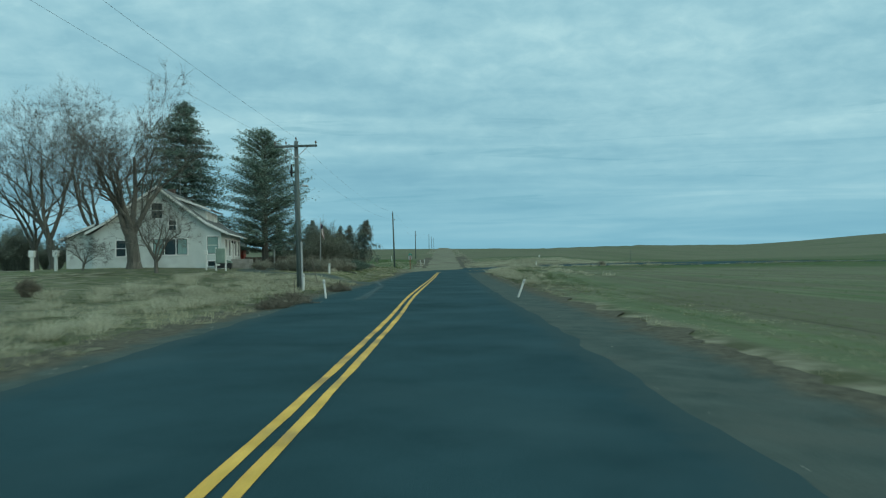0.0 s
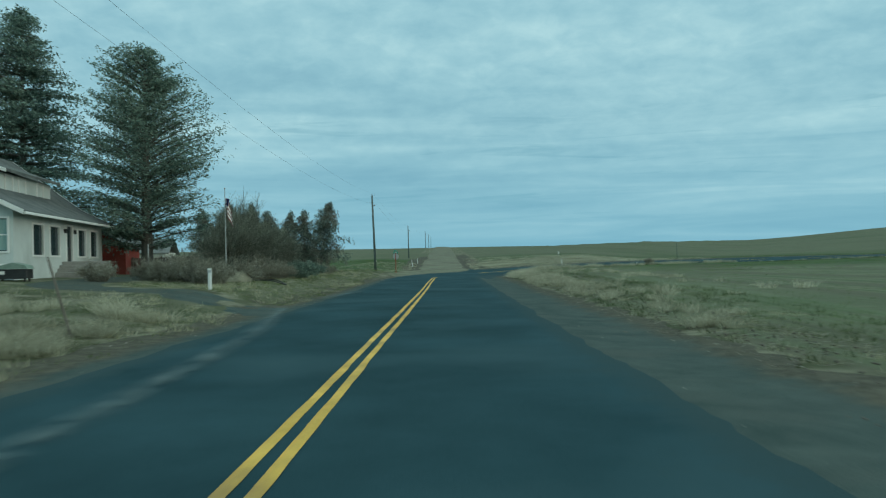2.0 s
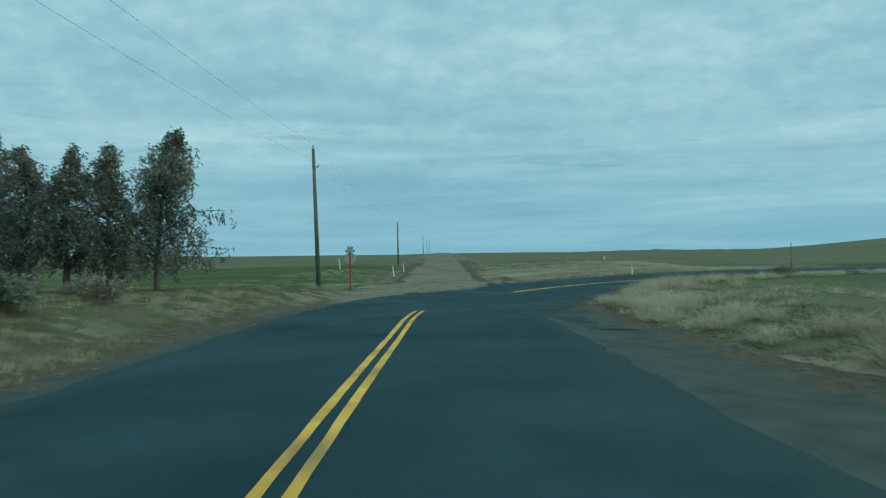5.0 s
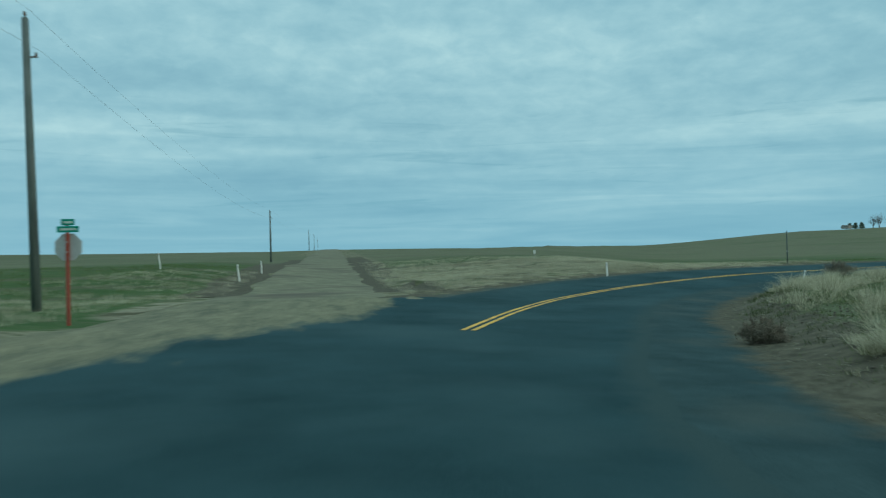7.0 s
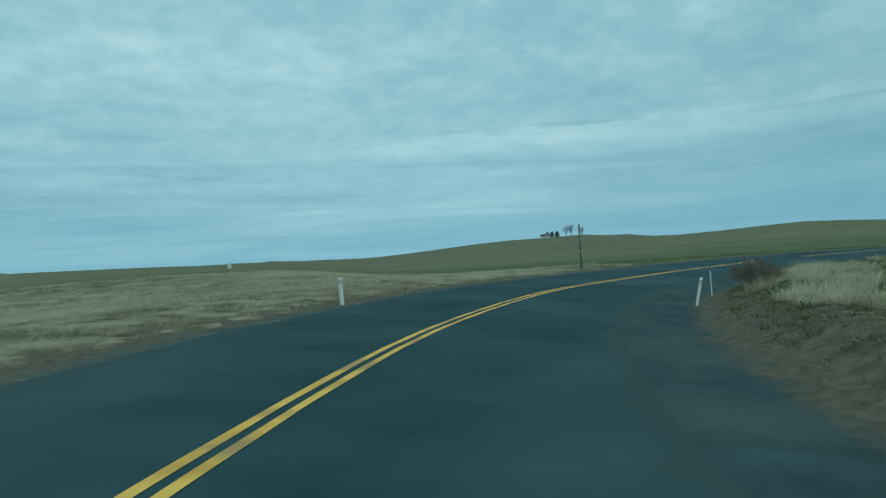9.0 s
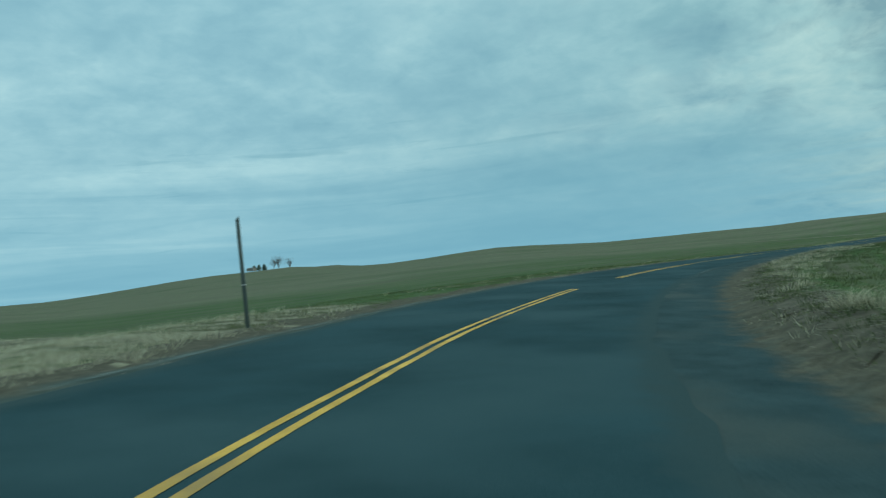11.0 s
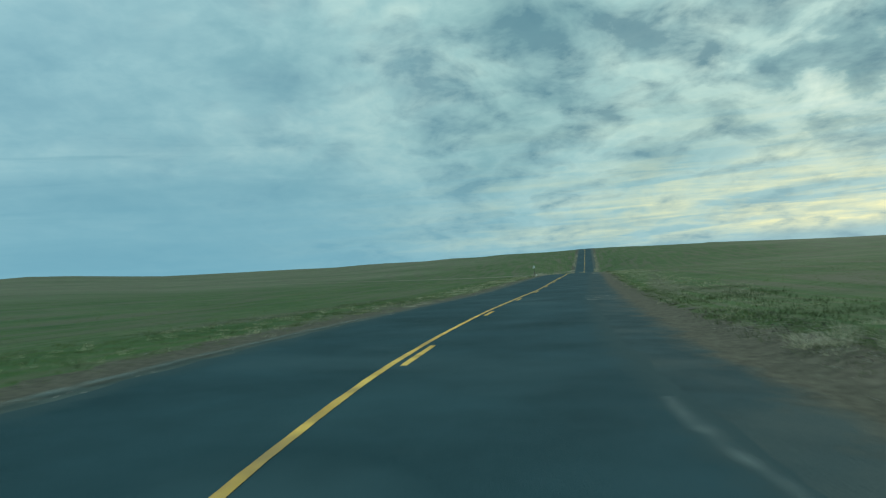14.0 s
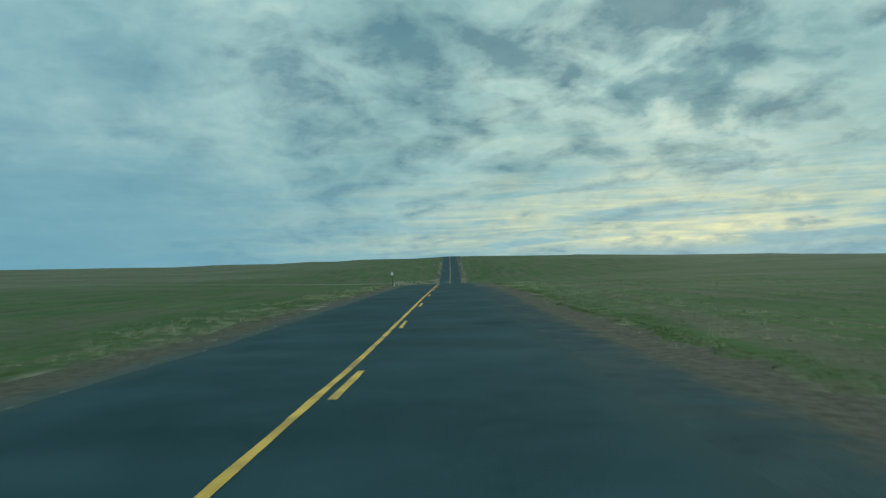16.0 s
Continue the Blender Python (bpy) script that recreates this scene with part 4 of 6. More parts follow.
def utility_pole(x, y, z, h, label, arm=0.0, r=0.15, lean=(0, 0), lamp=False):
    e = base("utility_pole", x, y, z, 0, label, "utility pole", "poles along the road", lean)
    part("shaft", pole_shaft(h, r), M["pole"], e, smooth=True)
    if arm:
        bm = bmesh.new()
        box(bm, (arm, 0.10, 0.12), pose(0, -0.16, h - 0.32), 0.015)
        part("crossarm", bm, M["pole"], e, "weathered wooden crossarm")
        for s in (-1, 1):
            bm = bmesh.new()
            cylinder(bm, 0.018, 0.018, (0, -0.17, h - 0.95), (s * arm * 0.28, -0.2, h - 0.38), 6)
            part("brace", bm, M["galv"], e, "flat steel crossarm brace")
        for s in (-0.47, -0.22, 0.47):
            insulator(e, s * arm, -0.16, h - 0.26)
        insulator(e, 0, 0, h - 0.02)
        bm = bmesh.new()
        cylinder(bm, 0.06, 0.06, (-0.28, 0, h - 1.9), (-0.28, 0, h - 1.45), 12)
        cylinder(bm, 0.05, 0.02, (-0.28, 0, h - 1.45), (-0.28, 0, h - 1.25), 8)
        part("fuse_holder", box(bm, (0.5, 0.05, 0.05), pose(-0.15, 0, h - 1.7)), M["dark"], e, "dark cut-out fuse on a bracket")
        tube_mesh("drop_wire", [(-0.45, -0.1, h - 0.3), (-0.62, 0, h - 1.0), (-0.35, 0.1, h - 1.7), (-0.17, 0.1, h - 2.4), (-0.15, 0.1, h - 5.2)], 0.014, M["cable"], e, "black drop wire down the shaft")
        bm = bmesh.new()
        cylinder(bm, 0.02, 0.02, (0.1, 0, h - 2.5), (0.42, 0.02, h - 2.38), 6)
        part("lamp_arm", bm, M["galv"], e, "short steel lamp arm")
        bm = bmesh.new()
        box(bm, (0.32, 0.2, 0.11), pose(0.42, 0.02, h - 2.42, 0, 8), 0.03)
        part("lamp_head", bm, M["galv"], e, "grey yard light head")
        bm = bmesh.new()
        cylinder(bm, 0.05, 0.05, (0.16, -0.1, -0.2), (0.16, -0.1, 2.6), 8)
        part("conduit", bm, M["galv"], e, "grey conduit on the foot of the pole")
    else:
        insulator(e, 0.0, 0, h - 0.02)
        bm = bmesh.new()
        cylinder(bm, 0.03, 0.03, (0.05, 0, h - 1.25), (0.28, 0, h - 1.2), 6)
        cylinder(bm, 0.05, 0.03, (0.28, 0, h - 1.24), (0.28, 0, h - 1.08), 8)
        part("side_insulator", bm, M["porcelain"], e, "small side insulator on a bracket")
    return e


POLES = [(-8.3, 40.6, 8.0, 2.3), (-9.62, 120.5, 9.0, 0), (-11.0, 211.0, 7.6, 0), (-13.9, 402, 8.0, 0), (-15.4, 495, 8.5, 0), (-16.8, 590, 9.0, 0)]
utility_pole(-8.3, 40.6, ground_at(-8.3, 40.6), 8.0, "weathered wooden utility pole with crossarm and yard light", 2.3, 0.16, (0, -1.0))
for x, y, h, _ in POLES[1:]:
    utility_pole(x, y, ground_at(x, y), h, "tall bare wooden utility pole beside the gravel road", 0, 0.15, (0, -1.5 if y < 150 else -0.3))


def cable(a, b, sag, label):
    pts = []
    for i in range(25):
        f = i / 24
        q = Vector(a).lerp(Vector(b), f)
        pts.append((q.x, q.y, q.z - sag * 4 * f * (1 - f)))
    return tagged(tube_mesh("overhead_cable", pts, 0.0036, M["cable"]), label, "cable", "overhead cables")


tops = [(-7.2, -42, 8.6)] + [(x, y, ground_at(x, y) + h) for x, y, h, _ in POLES]
for i in range(5):
    a, b = tops[i], tops[i + 1]
    cable((a[0] - (0.2 if i == 1 else 0.0), a[1], a[2] + 0.12), (b[0] - (0.13 if i == 0 else 0), b[1], b[2] + 0.15), 0.9, "thin overhead cable strung between the pole tops")
    cable((a[0] + (-1.08 if i < 2 else 0.28), a[1], a[2] - (0.1 if i < 2 else 1.08)), (b[0] + (-1.08 if i == 0 else 0.28), b[1], b[2] - (0.1 if i == 0 else 1.08)), 1.1, "thin lower overhead cable between the poles")


def marker_post(x, y, h=0.95, lean=(0, 0), rz=0, w=0.10, label="white flexible roadside marker post", band=True):
    e = base("marker_post", x, y, ground_at(x, y) - 0.03, rz, label, "marker post", "roadside marker posts", lean)
    bm = bmesh.new()
    v = [bm.verts.new(c) for c in ((-w / 2, 0.022, 0), (0, 0, 0), (w / 2, 0.022, 0), (w / 2, 0.03, 0), (0, 0.012, 0), (-w / 2, 0.03, 0))]
    f = bm.faces.new(v)
    r = bmesh.ops.extrude_face_region(bm, geom=[f])
    bmesh.ops.translate(bm, vec=(0, 0, h), verts=[g for g in r["geom"] if isinstance(g, bmesh.types.BMVert)])
    bmesh.ops.recalc_face_normals(bm, faces=bm.faces)
    part("blade", bm, M["white"], e)
    if band:
        box_part("reflector", (w * 0.8, 0.006, 0.10), (0, -0.012, h - 0.12), M["galv"], e, "pale reflective patch", 0)
    return e


marker_post(2.41, 30.4, 0.92, (4, 20), 0, 0.08, "white marker post knocked over towards the field")
marker_post(-5.15, 30.3, 0.95, (0, -6), 0, 0.08, "white marker post on the dry grass verge")
marker_post(-7.95, 39.9, 0.95, (0, 0), 0, 0.075, "white marker post beside the wooden utility pole")
marker_post(-10.2, 61.6, 0.85, (0, 0), 0, 0.16, "broad white marker post at the driveway mouth")
marker_post(-12.32, 148.17, 1.1, (0, -7), 0, 0.11, "leaning white marker post in the green field")
marker_post(-6.43, 141.97, 1.05, (0, -7), 0, 0.10, "white marker post beside the gravel road")
marker_post(-6.16, 151.66, 0.95, (0, -3), 0, 0.10, "white marker post beside the gravel road")
marker_post(14.50, 137.80, 0.92, (0, -2), -30, 0.11, "white marker post on the outside of the bend")
marker_post(23.68, 133.64, 0.95, (0, 13), -30, 0.085, "white marker post leaning on the inside of the bend")
marker_post(26.47, 135.59, 0.98, (0, -3), 20, 0.055, "white marker post on the inside of the bend")


def small_sign(x, y, h, w, hs, rz, label):
    z = ground_at(x, y)
    e = base("small_sign", x, y, z, rz, label, "sign", "small roadside signs")
    bm = bmesh.new()
    r = 0.025 if h < 2.0 else 0.08
    cylinder(bm, r, r, (0, r, -0.2), (0, r, h), 6)
    part("post", bm, M["galv"] if h < 2.0 else M["fence"], e, "thin steel post" if h < 2.0 else "dark wooden post")
    box_part("plate", (w, 0.012, hs), (0, 0, h - hs / 2), M["white"], e, "white metal plate", 0.003)
    return e


small_sign(18.6, 170.7, max(0.9, 2.16 - ground_at(18.6, 170.7)), 0.24, 0.36, -20, "small white sign plate in the dry grass")
small_sign(235.7, 161.1, 2.0 - ground_at(235.7, 161.1), 0.42, 0.55, -90, "white roadside sign on a steel post")
LANE, LANE_T = stations([(394, 146.5, 0, 0), (380, 151, 0, 0), (352, 159, 0, 0), (326, 166, 0, 0), (322, 190, 0, 0), (330, 260, 0, 0)], 3.0)
strip("side_lane", LANE, LANE_T, -2.6, 2.6, 0.0, M["gravel"], "pale gravel lane leaving the road beyond the rise", cols=4, wave=0.3, seed=44)
for v in bpy.data.objects["side_lane"].data.vertices:
    v.co.z = ground_at(v.co.x, v.co.y) + 0.08
for k in range(3):
    marker_post(236.0 + 22 * k, 160.8, 0.95, (0, 0), -90, 0.11, "white marker post far along the road")


def stop_sign(x, y):
    z = ground_at(x, y)
    e = base("stop_sign", x, y, z, -6, "back of an octagonal stop sign on a red post", "stop sign")
    bm = bmesh.new()
    box(bm, (0.085, 0.05, 2.66), pose(0, 0, 1.12), 0.012)
    part("post", bm, M["red_post"], e, "red painted square post")
    bm = bmesh.new()
    bmesh.ops.create_cone(bm, cap_ends=True, segments=8, radius1=0.345, radius2=0.345, depth=0.012, matrix=pose(0, 0.045, 1.91, 90, 0, 0) @ pose(0, 0, 0, 0, 0, 22.5))
    part("plate", bm, M["galv"], e, "bare grey aluminium back of the plate")
    for zz, w, hh in ((2.33, 0.52, 0.15), (2.50, 0.32, 0.15)):
        p = box_part("name_blade", (w, 0.012, hh), (0.02, -0.03, zz), M["sign_green"], e, "green street blade with white lettering", 0.004)
        n = 6 if w > 0.5 else 4
        for k in range(n):
            box_part("letter_bar", (w * 0.62 / n * 0.7, 0.004, hh * 0.36), (0.02 + (k - (n - 1) / 2) * w * 0.72 / n, -0.039, zz), M["white"], p, "", 0)
    for s in (-0.12, 0.12):
        bm = bmesh.new()
        cylinder(bm, 0.02, 0.02, (0, -0.03, 1.91 + s), (0, -0.045, 1.91 + s), 6)
        part("bolt", bm, M["galv"], e)
    return e


stop_sign(-6.84, 115.00)

# short weathered post on the outside of the bend
wp = base("wooden_post", 34.9, 153.1, ground_at(34.9, 153.1), -55, "slim weathered wooden post in the dry grass", "post")
bm = bmesh.new()
cylinder(bm, 0.052, 0.045, (0, 0, -0.3), (0, 0, 2.6), 12)
for v in bm.verts:
    if v.co.z > 2:
        v.co.z += v.co.x * 1.2
part("shaft", bm, M["pole"], wp, smooth=True)
bm = bmesh.new()
cylinder(bm, 0.057, 0.057, (0, 0, 1.0), (0, 0, 1.03), 12)
part("wire_band", bm, M["galv"], wp, "rusty wire wrapped round the post")

# thin leaning stake by the driveway
st = base("stake", -8.5, 47.2, ground_at(-8.5, 47.2), 0, "thin grey leaning stake in the grass", "stake", "", (5, -13))
bm = bmesh.new()
cylinder(bm, 0.03, 0.02, (0, 0, -0.1), (0, 0, 1.75), 6)
part("shaft", bm, M["fence"], st)
st = base("stake", -6.7, 31.6, ground_at(-6.7, 31.6), 0, "thin dark stake standing in the dry grass", "stake", "", (0, 1))
bm = bmesh.new()
cylinder(bm, 0.02, 0.015, (0, 0, -0.1), (0, 0, 0.8), 6)
part("shaft", bm, M["fence"], st)
# rough-mowing lines and pale dust across the asphalt
for pts, w in (([(-3.6, 28), (-3.8, 34), (-4.15, 41), (-4.55, 46), (-5.2, 51), (-6.1, 56)], 0.34), ([(-6.4, 61.5), (-5.8, 63.5), (-5.4, 66), (-5.2, 69)], 0.36)):
    line, tan = stations([(x, y, float(np.interp(y, FINE[:400, 1], FINE[:400, 2])), 0) for x, y in pts], 0.6)
    strip("dust_streak", line, tan, -w, w, 0.010, M["dust"], "pale dust swept off the driveway across the asphalt", wave=0.05, seed=int(w * 100), category="dust", cols=5)

for x0, x1, lat, w in ((56.5, 76.0, 3.42, 0.13), (30.0, 58.0, -3.9, 0.16), (60.0, 92.0, -4.1, 0.16)):
    strip("dust_streak", FINE, FINE_T, lat - w, lat + w, 0.006, M["dust"], "pale dust gathered along the edge of the asphalt", near_x(x0), near_x(x1), cols=5, wave=0.05, seed=int(x0), category="dust")
for ob in [o for o in bpy.data.objects if o.name.startswith("dust_streak")]:
    n = len(ob.data.vertices)
    f = np.arange(n) // (n // 5) / 4
    set_value(ob.data, "fade", (1 - np.abs(2 * f - 1)) * 0.6)


def flat_patch(name, pts, lift, mat, label):
    """Thin irregular patch lying on the road."""
    z = beside(np.array([q[0] for q in pts]), np.array([q[1] for q in pts]), FINE, FINE_T)[1]
    verts = [(q[0], q[1], zz + lift) for q, zz in zip(pts, z)]
    return tagged(mesh_object(name, verts, [list(range(len(verts)))], mat), label, "road marking", kind="structure")


for x0, w in ((99.6, 0.10), (100.6, 0.08), (101.7, 0.08), (103.6, 0.10), (104.5, 0.07)):
    flat_patch("tyre_stripe", [(x0 + 0.3, 154.2), (x0 + 0.3 + w, 154.25), (x0 + w - 0.24, 153.05), (x0 - 0.24, 153.0)], 0.012, M["chalk"], "pale stripe across the edge of the asphalt")

# ---------------------------------------------------------------- farmhouse
HZ = ground_at(-24, 66) - 0.05
house = base("farmhouse", -20.0, 65.0, HZ, 8.8, "pale grey storey-and-a-half farmhouse with grey shingle roof", "house")


def prism(bm, profile, y0, y1):
    """A profile in x and z, drawn out along y."""
    a = [bm.verts.new((x, y0, z)) for x, z in profile]
    b = [bm.verts.new((x, y1, z)) for x, z in profile]
    n = len(profile)
    bm.faces.new(a)
    bm.faces.new(b[::-1])
    for i in range(n):
        bm.faces.new((a[i], b[i], b[(i + 1) % n], a[(i + 1) % n]))
    bmesh.ops.recalc_face_normals(bm, faces=bm.faces)
    return bm


def cut_wall(name, outline, holes, axis, at, thick, mat, parent):
    """A wall with real openings. outline and holes in (u, z); axis 'x': runs along x at y=at, 'y': along y at x=at."""
    us = sorted({u for u, _ in outline} | {u for h in holes for u in (h[0], h[1])})
    ou = np.array([q[0] for q in outline])
    oz = np.array([q[1] for q in outline])
    bm = bmesh.new()

    def solid(u0, u1, z0, z1a, z1b):
        c = []
        for t in (0, thick):
            for u, z in ((u0, z0), (u1, z0), (u1, z1b), (u0, z1a)):
                c.append(bm.verts.new((u, at + t, z) if axis == "x" else (at - t, u, z)))
        for f in ((0, 1, 2, 3), (7, 6, 5, 4), (0, 4, 5, 1), (1, 5, 6, 2), (2, 6, 7, 3), (3, 7, 4, 0)):
            bm.faces.new([c[i] for i in f])

    for u0, u1 in zip(us[:-1], us[1:]):
        t0, t1 = np.interp(u0, ou, oz), np.interp(u1, ou, oz)
        mine = sorted([h for h in holes if h[0] <= u0 + 1e-6 and h[1] >= u1 - 1e-6], key=lambda h: h[2])
        z = -0.3
        for h in mine:
            solid(u0, u1, z, h[2], h[2])
            z = h[3]
        solid(u0, u1, z, t0, t1)
    bmesh.ops.recalc_face_normals(bm, faces=bm.faces)
    return part(name, bm, mat, parent)


def window(parent, axis, at, u0, u1, z0, z1, bars=(), cross=True, name="window", drape=False):
    """Trim, recessed glass and glazing bars in an opening, facing south (axis x) or east (axis y)."""
    w = new(name)
    w.parent = parent
    tagged(w, "white framed window with dark glass")
    m = Matrix.Translation((0, at, 0)) if axis == "x" else Matrix.Translation((at, 0, 0)) @ pose(0, 0, 0, 0, 0, 90)
    w.matrix_local = m
    uc, zc, wu, wz = (u0 + u1) / 2, (z0 + z1) / 2, u1 - u0, z1 - z0
    t = 0.09
    bm = bmesh.new()
    for sx, sz, cx, cz in ((wu + 2 * t, t, uc, z1 + t / 2), (wu + 2 * t, t, uc, z0 - t / 2), (t, wz, u0 - t / 2, zc), (t, wz, u1 + t / 2, zc)):
        box(bm, (sx, 0.05, sz), pose(cx, -0.022, cz), 0.006)
    part("trim", bm, M["trim"], w, "white window trim")
    bm = bmesh.new()
    box(bm, (wu, 0.012, wz), pose(uc, 0.07, zc))
    part("pane", bm, M["glass"], w, "dark reflecting pane")
    for b in bars:
        part("glazing_bar", box(bmesh.new(), (0.06, 0.05, wz), pose(b, 0.045, zc)), M["trim"], w)
    if cross:
        part("glazing_bar", box(bmesh.new(), (wu, 0.05, 0.055), pose(uc, 0.045, zc)), M["trim"], w)
    if drape:
        for k in (0, 1):
            bm = bmesh.new()
            box(bm, (wu * 0.26, 0.01, wz * 0.94), pose(u0 + wu * (0.15 + 0.7 * k), 0.058, zc))
            part("curtain", bm, M["curtain"], w, "pale curtain behind the pane")
    return w


SOUTH = [(-5.6, -2.8, 1.15, 2.45), (-1.15, -0.25, 1.2, 2.65), (-8.55, -7.8, 1.05, 2.35), (-5.7, -4.8, 4.25, 5.5), (-4.3, -3.7, 3.2, 4.05), (-1.1, -0.35, 0.15, 0.55)]
cut_wall("wall_south", [(-10.4, 2.95), (-5.2, 6.75), (-1.2, 3.75), (0.0, 3.05)], SOUTH, "x", 0.0, 0.16, M["siding"], house)
EAST = [(2.2, 3.5, 1.05, 2.5), (4.4, 5.7, 1.05, 2.5), (6.75, 7.65, 0.75, 2.62), (8.6, 9.9, 1.05, 2.5), (10.75, 12.05, 1.05, 2.5)]
cut_wall("wall_east", [(0.16, 3.05), (12.84, 3.05)], EAST, "y", 0.0, 0.16, M["siding"], house)
cut_wall("wall_north", [(-10.4, 2.95), (-5.2, 6.75), (-1.2, 3.75), (0.0, 3.05)], [], "x", 12.84, 0.16, M["siding"], house)
cut_wall("wall_west", [(0.16, 2.95), (12.84, 2.95)], [], "y", -10.24, 0.16, M["siding"], house)
bm = bmesh.new()
box(bm, (10.0, 12.4, 0.2), pose(-5.2, 6.5, 0.5))
part("inner_floor", bm, M["fence"], house, "dim floor inside the house")
window(house, "x", 0.0, *SOUTH[0], bars=(-4.67, -3.73), cross=False, drape=True)
window(house, "x", 0.0, *SOUTH[1])
window(house, "x", 0.0, *SOUTH[2])
window(house, "x", 0.0, *SOUTH[3])
window(house, "x", 0.0, *SOUTH[4])
window(house, "x", 0.0, *SOUTH[5], cross=False, name="basement_window")
box_part("blind", (0.84, 0.01, 1.36), (-0.7, 0.057, 1.93), M["curtain"], bpy.data.objects["window.001"], "pale green blind behind the pane", 0)
for i, h in enumerate(EAST):
    if i != 2:
        window(house, "y", 0.0, *h, cross=False)
# door with its frame
d = new("door")
d.parent = house
d.matrix_local = pose(0, 0, 0, 0, 0, 90)
tagged(d, "dark front door in a white frame")
bm = bmesh.new()
for sx, sz, cx, cz in ((1.1, 0.1, 7.2, 2.67), (0.1, 1.87, 6.7, 1.69), (0.1, 1.87, 7.7, 1.69)):
    box(bm, (sx, 0.06, sz), pose(cx, -0.025, cz), 0.006)
part("frame", bm, M["trim"], d)
box_part("leaf", (0.9, 0.04, 1.87), (7.2, 0.08, 1.685), M["dark"], d, "dark door leaf with a glazed panel")
box_part("glazing", (0.55, 0.02, 1.0), (7.2, 0.055, 1.95), M["glass"], d)
bm = bmesh.new()
cylinder(bm, 0.03, 0.03, (7.52, 0.06, 1.65), (7.52, -0.01, 1.65), 8)
part("handle", bm, M["galv"], d)
for s in (6.45, 7.95):
    bm = bmesh.new()
    box(bm, (0.14, 0.12, 0.22), pose(0.07, s, 2.35), 0.02)
    part("porch_lamp", bm, M["dark"], house, "small dark wall lantern")

# roof planes with a flared eave, thick enough to show an edge
ov = 0.45
east = [(-5.2, 6.95), (-1.25, 3.92), (0.62, 2.98)]
west = [(-5.2, 6.95), (-9.2, 4.0), (-10.95, 3.0)]
for name, prof in (("roof_east", east), ("roof_west", west)):
    lower = [(x, z - 0.17) for x, z in prof][::-1]
    part(name, prism(bmesh.new(), prof + lower, -ov, 13 + ov), M["shingle"], house, "grey asphalt shingle roof slope")
for y in (-ov - 0.03, 13 + ov):
    for prof in (east, west):
        bm = bmesh.new()
        lower = [(x, z - 0.20) for x, z in prof][::-1]
        prism(bm, [(x, z + 0.02) for x, z in prof] + lower, y, y + 0.03)
        part("barge_board", bm, M["trim"], house, "white barge board along the gable")
box_part("eave_gutter", (0.1, 13.8, 0.12), (0.66, 6.5, 2.86), M["trim"], house, "white eave gutter")
# shed dormer
bm = prism(bmesh.new(), [(-4.3, 6.0), (-1.75, 5.1), (-1.75, 4.1), (-4.3, 5.9)], 3.0, 9.6)
part("dormer_wall", bm, M["siding"], house, "pale dormer wall")
bm = prism(bmesh.new(), [(-5.0, 6.62), (-1.3, 5.22), (-1.3, 5.08), (-5.0, 6.40)], 2.6, 10.0)
part("dormer_roof", bm, M["shingle"], house, "grey shingle dormer roof")
bm = prism(bmesh.new(), [(-5.0, 6.60), (-1.28, 5.21), (-1.28, 5.03), (-5.0, 6.38)], 2.55, 2.6)
part("dormer_board", bm, M["trim"], house, "white board on the dormer verge")
for u in (3.6, 5.2, 7.6):
    window(house, "y", -1.735, u, u + 0.8, 4.25, 4.98, cross=False, name="dormer_window")
# chimney and aerial
bm = bmesh.new()
box(bm, (0.6, 0.6, 1.2), pose(-5.6, 7.5, 6.7), 0.02)
box(bm, (0.7, 0.7, 0.1), pose(-5.6, 7.5, 7.32), 0.02)
part("chimney", bm, M["brick"], house, "dark brick chimney")
bm = bmesh.new()
cylinder(bm, 0.02, 0.015, (-5.2, 9.5, 6.8), (-5.2, 9.5, 9.2), 6)
for k in range(4):
    cylinder(bm, 0.008, 0.008, (-5.2 - 0.5 + 0.08 * k, 9.5, 8.5 + 0.18 * k), (-5.2 + 0.5 - 0.08 * k, 9.5, 8.5 + 0.18 * k), 4)
part("aerial", bm, M["galv"], house, "thin roof aerial")
# low west wing
cut_wall("wing_wall", [(-12.7, 2.5), (-10.41, 3.6)], [], "x", 0.6, 0.16, M["siding"], house)
cut_wall("wing_side", [(0.76, 2.5), (8.0, 2.5)], [], "y", -12.54, 0.16, M["siding"], house)
bm = prism(bmesh.new(), [(-13.1, 2.52), (-10.3, 3.82), (-10.3, 3.67), (-13.1, 2.36)], 0.2, 8.2)
part("wing_roof", bm, M["shingle"], house, "low grey shingle roof")
bm = prism(bmesh.new(), [(-13.12, 2.53), (-10.3, 3.84), (-10.3, 3.62), (-13.12, 2.32)], 0.16, 0.2)
part("wing_board", bm, M["trim"], house, "white board on the low roof verge")
# concrete porch and steps
bm = bmesh.new()
box(bm, (1.7, 2.6, 1.0), pose(0.86, 7.3, 0.24), 0.03)
for k in range(3):
    box(bm, (1.7, 0.34, 0.56 - 0.19 * k + 0.3), pose(0.86, 5.83 - 0.34 * k, (0.56 - 0.19 * k) / 2 - 0.15), 0.02)
part("porch", bm, M["concrete"], house, "worn concrete porch and steps")

# ---------------------------------------------------------------- yard things
gz = ground_at


def place(name, x, y, rz, label, category, group=""):
    return base(name, x, y, gz(x, y), rz, label, category, group)


